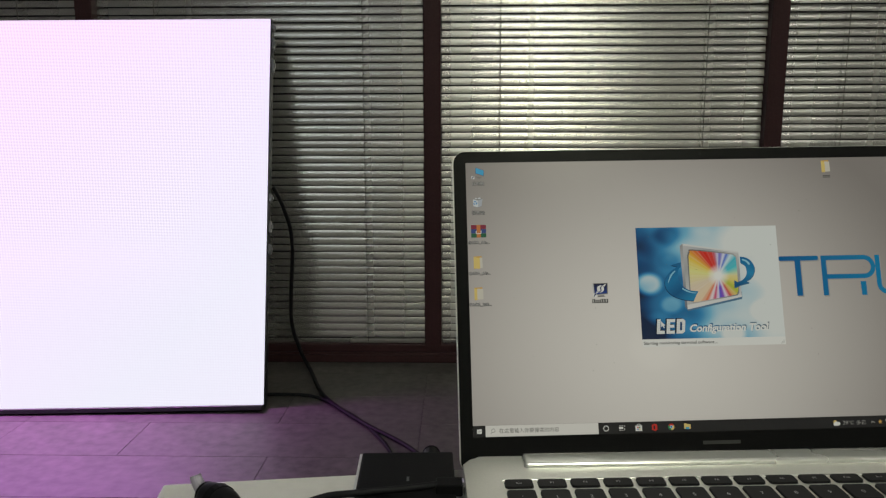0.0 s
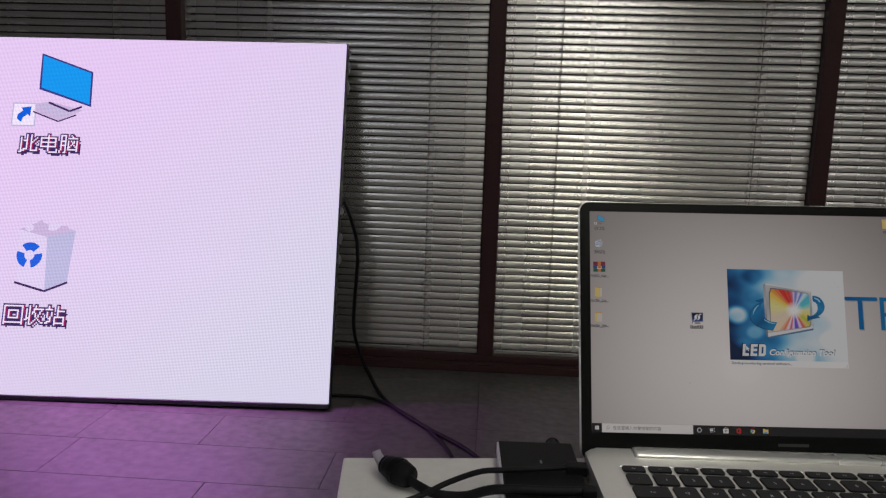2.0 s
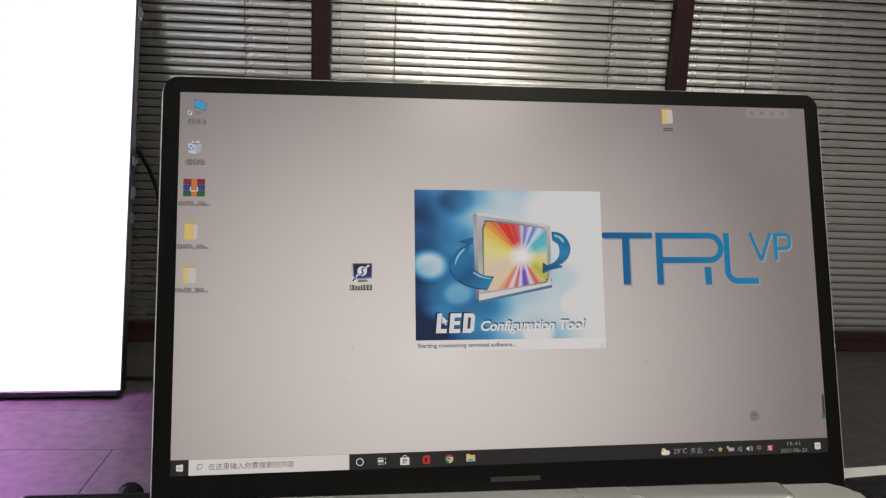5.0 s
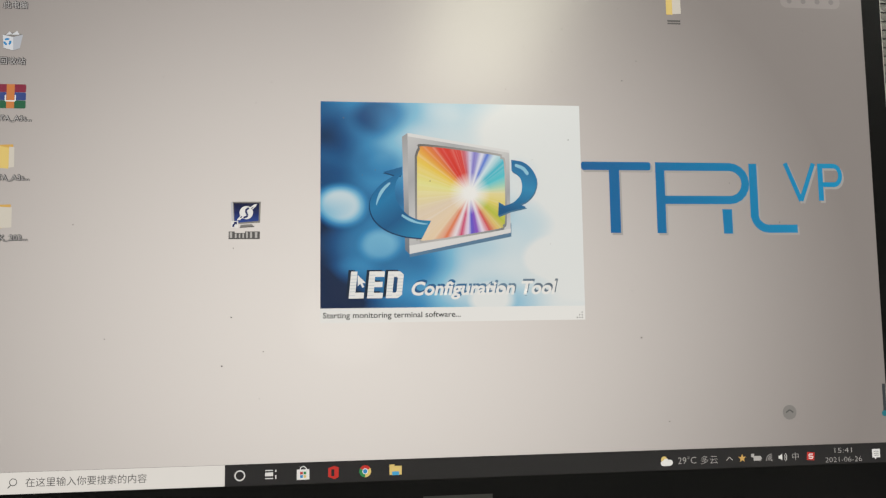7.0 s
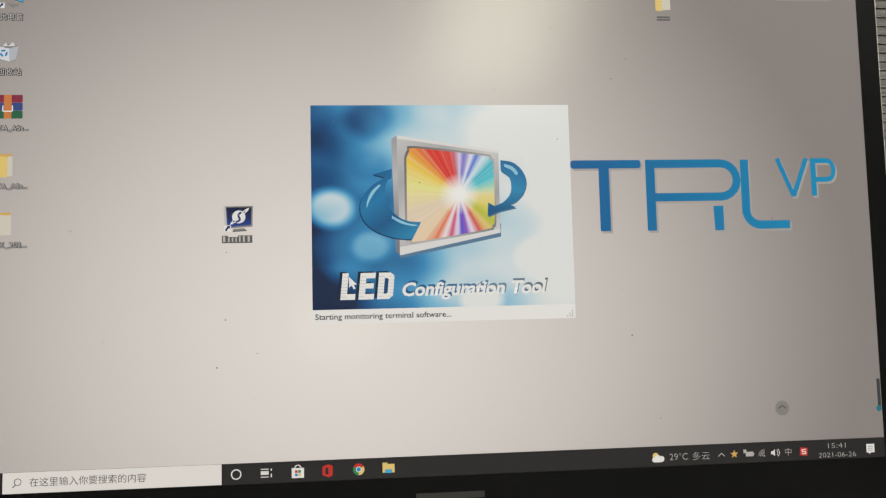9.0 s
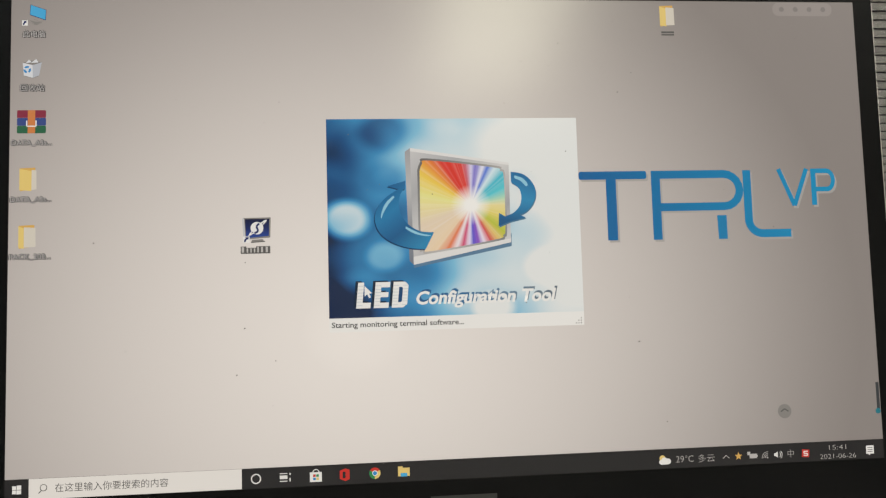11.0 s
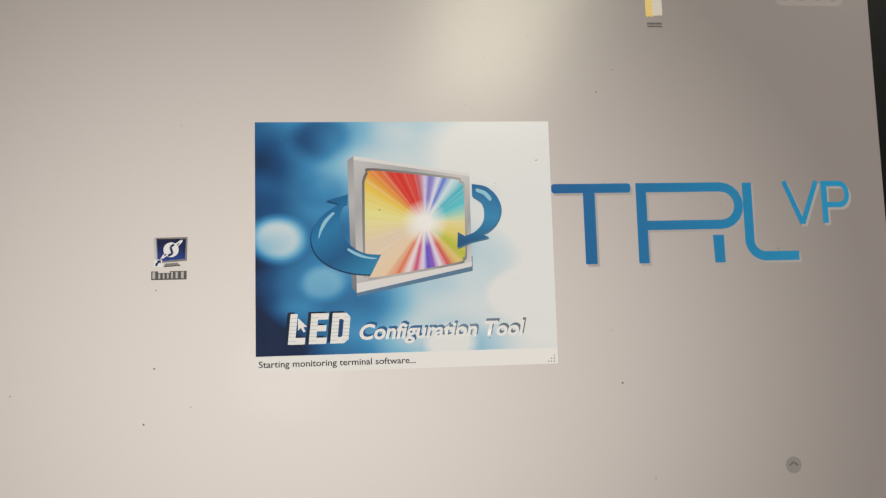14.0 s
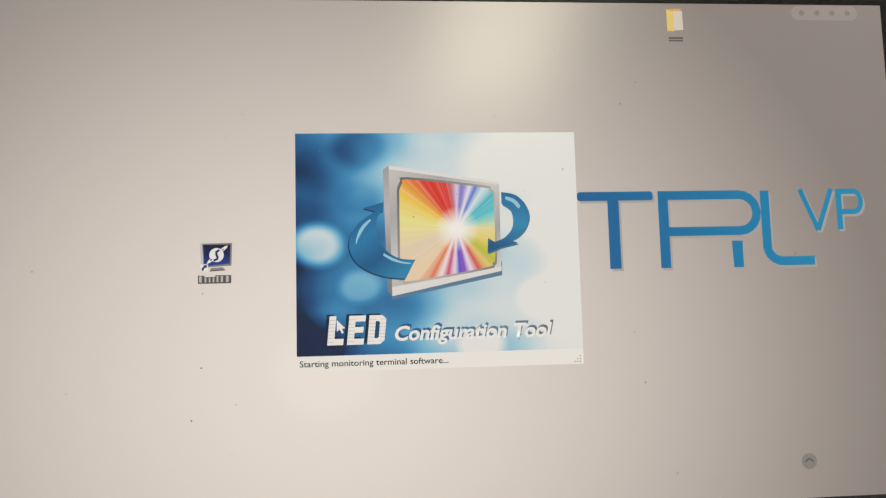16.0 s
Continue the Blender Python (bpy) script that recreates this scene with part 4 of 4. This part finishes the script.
face = part("led_face", box((-WID, 0.0, 0.0), (0.0, 0.006, HEI)), D_white, panel, "bright lavender-white lit face")
LAY = 0.0006

# captions in the display's own dots: 此电脑 and 回收站
THIS_COMPUTER = (
    ".....#..#.... ......#...... .####...#....",
    ".....#..#.... ......#...... .#..#....#...",
    ".#...#..#...# .###########. .#..#.#######",
    ".#...#..#..#. .#....#....#. .#..#........",
    ".#.###..#.#.. .#....#....#. .####.#.#.#.#",
    ".#...#..##... .###########. .#..#.#..##.#",
    ".#...#..#.... .#....#....#. .#..#.#..#..#",
    ".#...#..#.... .#....#....#. .####.#.#.#.#",
    ".#...#..#.... .###########. .#..#.##...##",
    ".#...#..#...# ......#...... .#..#.#.....#",
    ".#.###..#...# ......#.....# .#..#.#######",
    ".###....##### ......#.....# #...#.......#",
    "##........... .......###### #..##........",
)
RECYCLE_BIN = (
    "############# ...#...#..... ..#.....#....",
    "#...........# ...#...#..... ..#.....#....",
    "#...........# .#.#..####### #####...#....",
    "#..#######..# .#.#..#....#. ........#####",
    "#..#.....#..# .#.#.##...#.. .#..#...#....",
    "#..#.....#..# .#.#.#.#..#.. .#..#...#....",
    "#..#.....#..# .#.#...#.#... .#..#...#....",
    "#..#.....#..# .#.#...#.#... .#.#..#######",
    "#..#######..# .###....#.... ..##..#.....#",
    "#...........# ##.#...#.#... ...#..#.....#",
    "#...........# ...#..#...#.. .###..#.....#",
    "############# ...#.#.....## ##....#######",
    "#...........# ...##........ ......#.....#",
)
DOT = 0.0041


def led_caption(rows, x, z):
    """White dots with a dark surround and coloured fringes."""
    lit = {(c, len(rows) - 1 - r) for r, row in enumerate(rows) for c, dot in enumerate(row) if dot == "#"}
    dark = {(c + a, r + b) for c, r in lit for a in (-1, 0, 1) for b in (-1, 0, 1)} | {(c + 2, r - 2) for c, r in lit}
    fringe = {(c - 1, r) for c, r in lit if (c - 2, r) not in lit} - lit
    blush = {(c + 1, r) for c, r in lit if (c + 2, r) not in lit} - lit
    for name, cells, layer, m in (("caption_shadow", dark, LAY, D_dark), ("caption_fringe", fringe, LAY * 2, D_navy), ("caption_blush", blush, LAY * 3, D_maroon), ("caption", lit, LAY * 4, D_bright)):
        ob = flat(name, [rect(x + DOT * c, z + DOT * r, x + DOT * (c + 1), z + DOT * (r + 1)) for c, r in sorted(cells)], layer, m, face)
        tagged(ob, kind="stuff")


flat("computer_screen_edge", [[(-0.880, 0.970), (-0.726, 0.916), (-0.722, 0.811), (-0.877, 0.861)]], LAY, D_navy, face)
flat("computer_screen", [[(-0.875, 0.963), (-0.731, 0.912), (-0.727, 0.818), (-0.871, 0.866)]], LAY * 2, D_cyan, face)
flat("computer_stand", [[(-0.885, 0.818), (-0.840, 0.825), (-0.745, 0.800), (-0.810, 0.768), (-0.885, 0.795)]] , LAY, D_grey, face)
flat("computer_keys", stroke([(-0.878, 0.812), (-0.800, 0.783)], 0.004) + stroke([(-0.862, 0.817), (-0.784, 0.789)], 0.004) + stroke([(-0.846, 0.820), (-0.768, 0.795)], 0.004), LAY * 1.5, D_side, face)
flat("computer_stand_line", stroke([(-0.845, 0.822), (-0.782, 0.797), (-0.748, 0.811)], 0.006) + stroke([(-0.888, 0.794), (-0.812, 0.766), (-0.762, 0.786)], 0.004), LAY * 2, D_dark, face)
flat("shortcut_edge", [rect(-0.948, 0.750, -0.878, 0.820)], LAY * 0.5, D_side, face)
flat("shortcut_box", [rect(-0.944, 0.754, -0.882, 0.816)], LAY, D_bright, face)
flat("shortcut_arrow", [[(-0.918, 0.762), (-0.932, 0.772), (-0.930, 0.785), (-0.916, 0.797), (-0.922, 0.805), (-0.893, 0.809), (-0.894, 0.778), (-0.902, 0.786), (-0.915, 0.775)]], LAY * 2, D_blue, face)
led_caption(THIS_COMPUTER, -0.916, 0.673)
flat("bin_front", [[(-0.886, 0.452), (-0.806, 0.432), (-0.798, 0.284), (-0.880, 0.306)]], LAY, D_front, face)
flat("bin_side", [[(-0.806, 0.432), (-0.728, 0.452), (-0.738, 0.310), (-0.798, 0.284)]], LAY, D_side, face)
flat("bin_rim", [[(-0.886, 0.452), (-0.835, 0.474), (-0.728, 0.452), (-0.806, 0.432)]], LAY, D_grey, face)
for k, (cx, cz, r) in enumerate(((-0.858, 0.458, 0.013), (-0.828, 0.466, 0.015), (-0.792, 0.462, 0.017), (-0.760, 0.456, 0.012))):
    flat("crumpled_paper", [[(cx + r * (1 + 0.25 * math.sin(5 * a + k)) * math.cos(a), cz + 0.8 * r * (1 + 0.2 * math.cos(4 * a + k)) * math.sin(a)) for a in (0, 0.7, 1.5, 2.3, 3.1, 3.9, 4.7, 5.5)]], LAY * (1.5 + 0.3 * k), (D_front, D_grey)[k % 2], face)
flat("bin_foot", stroke([(-0.884, 0.304), (-0.798, 0.281), (-0.736, 0.307)], 0.006), LAY * 2, D_dark, face)
for a in (90, 210, 330):
    flat("recycle_arrow", ring(-0.850, 0.380, 0.014, 0.036, a - 48, a + 40, 6), LAY * 2, D_blue, face)
led_caption(RECYCLE_BIN, -0.902, 0.188)
# latches and corner fittings on the side
for z, h in ((1.000, 0.018), (0.955, 0.030), (0.893, 0.034), (0.530, 0.022), (0.453, 0.030), (0.394, 0.026)):
    bm = box((0.003, 0.010, z - h / 2), (0.009, 0.030, z + h / 2), 0.002, 1)
    box((0.009, 0.014, z - h / 5), (0.013, 0.024, z + h / 5), 0.001, 1, bm=bm)
    part("latch", bm, M_steel, panel, "small steel side latch")

# ---- cables ----


def cable(name, pts, r, label):
    return tagged(part(name, tube(pts, r), M_cable, None, smooth=True), label, "cable")


cable("power_cable", [(-0.505, 1.53, 0.535), (-0.488, 1.57, 0.47), (-0.472, 1.58, 0.378), (-0.482, 1.58, 0.17), (-0.466, 1.60, 0.07), (-0.435, 1.59, 0.010), (-0.356, 1.385, 0.008), (-0.24, 1.222, 0.008), (-0.104, 1.064, 0.008), (-0.02, 0.86, 0.008), (0.02, 0.5, 0.008)], 0.0055, "black cable hanging from the display panel and trailing over the floor")
cable("data_cable", [(-0.56, 1.40, 0.007), (-0.5, 1.402, 0.007), (-0.42, 1.40, 0.007), (-0.355, 1.365, 0.007), (-0.26, 1.255, 0.007), (-0.205, 1.17, 0.006), (-0.159, 1.069, 0.006), (-0.12, 0.9, 0.006), (-0.10, 0.6, 0.006)], 0.0042, "thin black cable lying on the floor by the display panel")

# ---- things on the table ----
device = thing("black_control_box", pose(-0.0665, -0.118, TOP, 0, 0, 2.6), "flat black metal box with a pale edge, beside the laptop", "control box")
part("case", box((0.0015, 0, 0.0), (0.060, 0.136, 0.0115), 0.0015), M_black, device)
# pale plate, coloured lighter still for the display light along this edge
part("side_plate", box((0.0, 0.001, 0.001), (0.0016, 0.135, 0.0108), 0.0004, 1), mat("pale_lit_edge", (0.7, 0.7, 0.72), 0.4, 0.2), device, "pale side plate, lightened as if lit by the display")
part("badge", box((0.031, 0.096, 0.0114), (0.0325, 0.101, 0.0117)), M_steel, device)
bm = tube([(0.046, 0.135, 0.0058), (0.046, 0.141, 0.0058), (0.046, 0.145, 0.0058)], lambda s: 0.0056 if s < 0.8 else 0.006, 14)
part("plug", bm, M_black, device, "round black plug")
part("plug_collar", tube([(0.046, 0.1445, 0.0058), (0.046, 0.1465, 0.0058)], 0.0050, 14), M_steel, device)

lead = thing("plug_lead", pose(-0.1455, -0.045, TOP, 0, 0, 0), "thick black lead with a short barrel-shaped plug, loose on the table", "lead")
axis = Vector((-0.028, 0.025, 0.0)).normalized()


def along_axis(d, z=0.0108):
    return (axis.x * d, axis.y * d, z)


part("barrel", tube([along_axis(-0.0145), along_axis(-0.004), along_axis(0.0105)], lambda s: 0.0074 + 0.0020 * math.sin(math.pi * s), 20), M_cable, lead, smooth=True)
part("collar", tube([along_axis(0.0100), along_axis(0.0130)], 0.0070, 18), M_black, lead)
part("collar_band", tube([along_axis(-0.004), along_axis(0.001)], 0.0099, 20), M_black, lead)
part("tip", tube([along_axis(0.0125), along_axis(0.018, 0.0120), along_axis(0.022, 0.0150), along_axis(0.024, 0.0180)], lambda s: 0.0040 - 0.0008 * s, 16), mat("grey_plug_tip", (0.40, 0.37, 0.44), 0.4), lead, "pale grey bent plug tip")
part("wire", tube([along_axis(-0.013, 0.0098), along_axis(-0.020, 0.0080), (0.030, -0.0205, 0.0050), (0.050, -0.0235, 0.0060), (0.066, -0.026, 0.0125), (0.080, -0.028, 0.0154), (0.110, -0.027, 0.0154), (0.134, -0.025, 0.0160)], 0.0034), M_cable, lead, smooth=True)
part("connector", box((0.130, -0.0305, 0.0110), (0.1405, -0.0195, 0.0185), 0.0012), M_black, lead)
lead2 = thing("usb_lead", pose(-0.165, -0.105, TOP, 0, 0, 0), "thin black lead crossing the control box to the laptop", "lead")
part("wire", tube([(-0.04, -0.045, 0.0030), (-0.015, -0.012, 0.0028), (0.005, 0.012, 0.0028), (0.036, 0.032, 0.0050), (0.058, 0.0425, 0.0125), (0.080, 0.056, 0.0155), (0.097, 0.064, 0.0140), (0.125, 0.070, 0.0140), (0.146, 0.074, 0.0150)], 0.0021), M_cable, lead2, smooth=True)
part("connector", box((0.143, 0.0685, 0.0100), (0.1585, 0.0795, 0.0170), 0.001), M_black, lead2)

bag = thing("leather_pouch", pose(0.341, -0.118, TOP, 0, 0, 6), "soft black leather pouch lying beside the laptop", "pouch")
bm = box((0, 0, 0), (0.16, 0.149, 0.017), 0.0065, 4)
bmesh.ops.subdivide_edges(bm, edges=list(bm.edges), cuts=2, use_grid_fill=True)
for v in bm.verts:
    if v.co.z > 0.004:
        v.co.z += 0.0022 * noise.noise(v.co * 28) - 0.001
part("body", bm, M_leather, bag, smooth=True)
part("seam", tube([(0.006, 0.006, 0.0135), (0.004, 0.072, 0.014), (0.006, 0.143, 0.0135)], 0.0014, 8), M_leather, bag)

# ---- floor planks, laid in rows along the partition ----
ROW = 0.18
M_PLANK_MESH = {}


def plank_mesh(length):
    key = round(length, 3)
    if key not in M_PLANK_MESH:
        bm = box((0.0004, 0.0004, -0.0028), (length - 0.0004, ROW - 0.0004, 0.0), 0.0006, 1)
        me = bpy.data.meshes.new("plank")
        bm.to_mesh(me)
        bm.free()
        me.materials.append(M_floor)
        M_PLANK_MESH[key] = me
    return M_PLANK_MESH[key]


rng = random.Random(5)
SEEN = {0: [-0.42, 0.19, 0.79], 1: [-1.355, -1.05, -0.747, -0.1, 0.51, 1.185], 2: [-1.66, -1.05, -0.44, -0.1, 0.82, 1.43], 3: [-1.35, -0.1, 0.51, 1.12]}
for r in range(-21, 5):
    y = 0.87 + ROW * r
    if y + ROW > WALL_Y - 0.012:
        continue
    cuts = [X0]
    if r in SEEN:
        x = SEEN[r][0]
        while x - 0.61 > X0:
            x -= 0.61
        cuts += [x] if x - X0 > 0.05 else []
        while cuts[-1] + 0.61 < SEEN[r][0] - 0.05:
            cuts.append(round(cuts[-1] + 0.61, 3))
        cuts += SEEN[r] if cuts[-1] < SEEN[r][0] - 0.01 else SEEN[r][1:]
    else:
        cuts.append(round(X0 + rng.choice((0.15, 0.3, 0.45, 0.61)), 3))
    while cuts[-1] + 0.61 < X1 - 0.02:
        cuts.append(round(cuts[-1] + 0.61, 3))
    cuts.append(X1)
    for a, b in zip(cuts, cuts[1:]):
        if b - a < 0.02:
            continue
        p = new("plank", plank_mesh(b - a))
        p.parent = floor
        p.matrix_basis = pose(a, y, 0)
y = 0.87 + ROW * 4
part("plank", box((X0, y + 0.0006, -0.0028), (X1, WALL_Y - 0.0125, 0.0)), M_floor, floor)
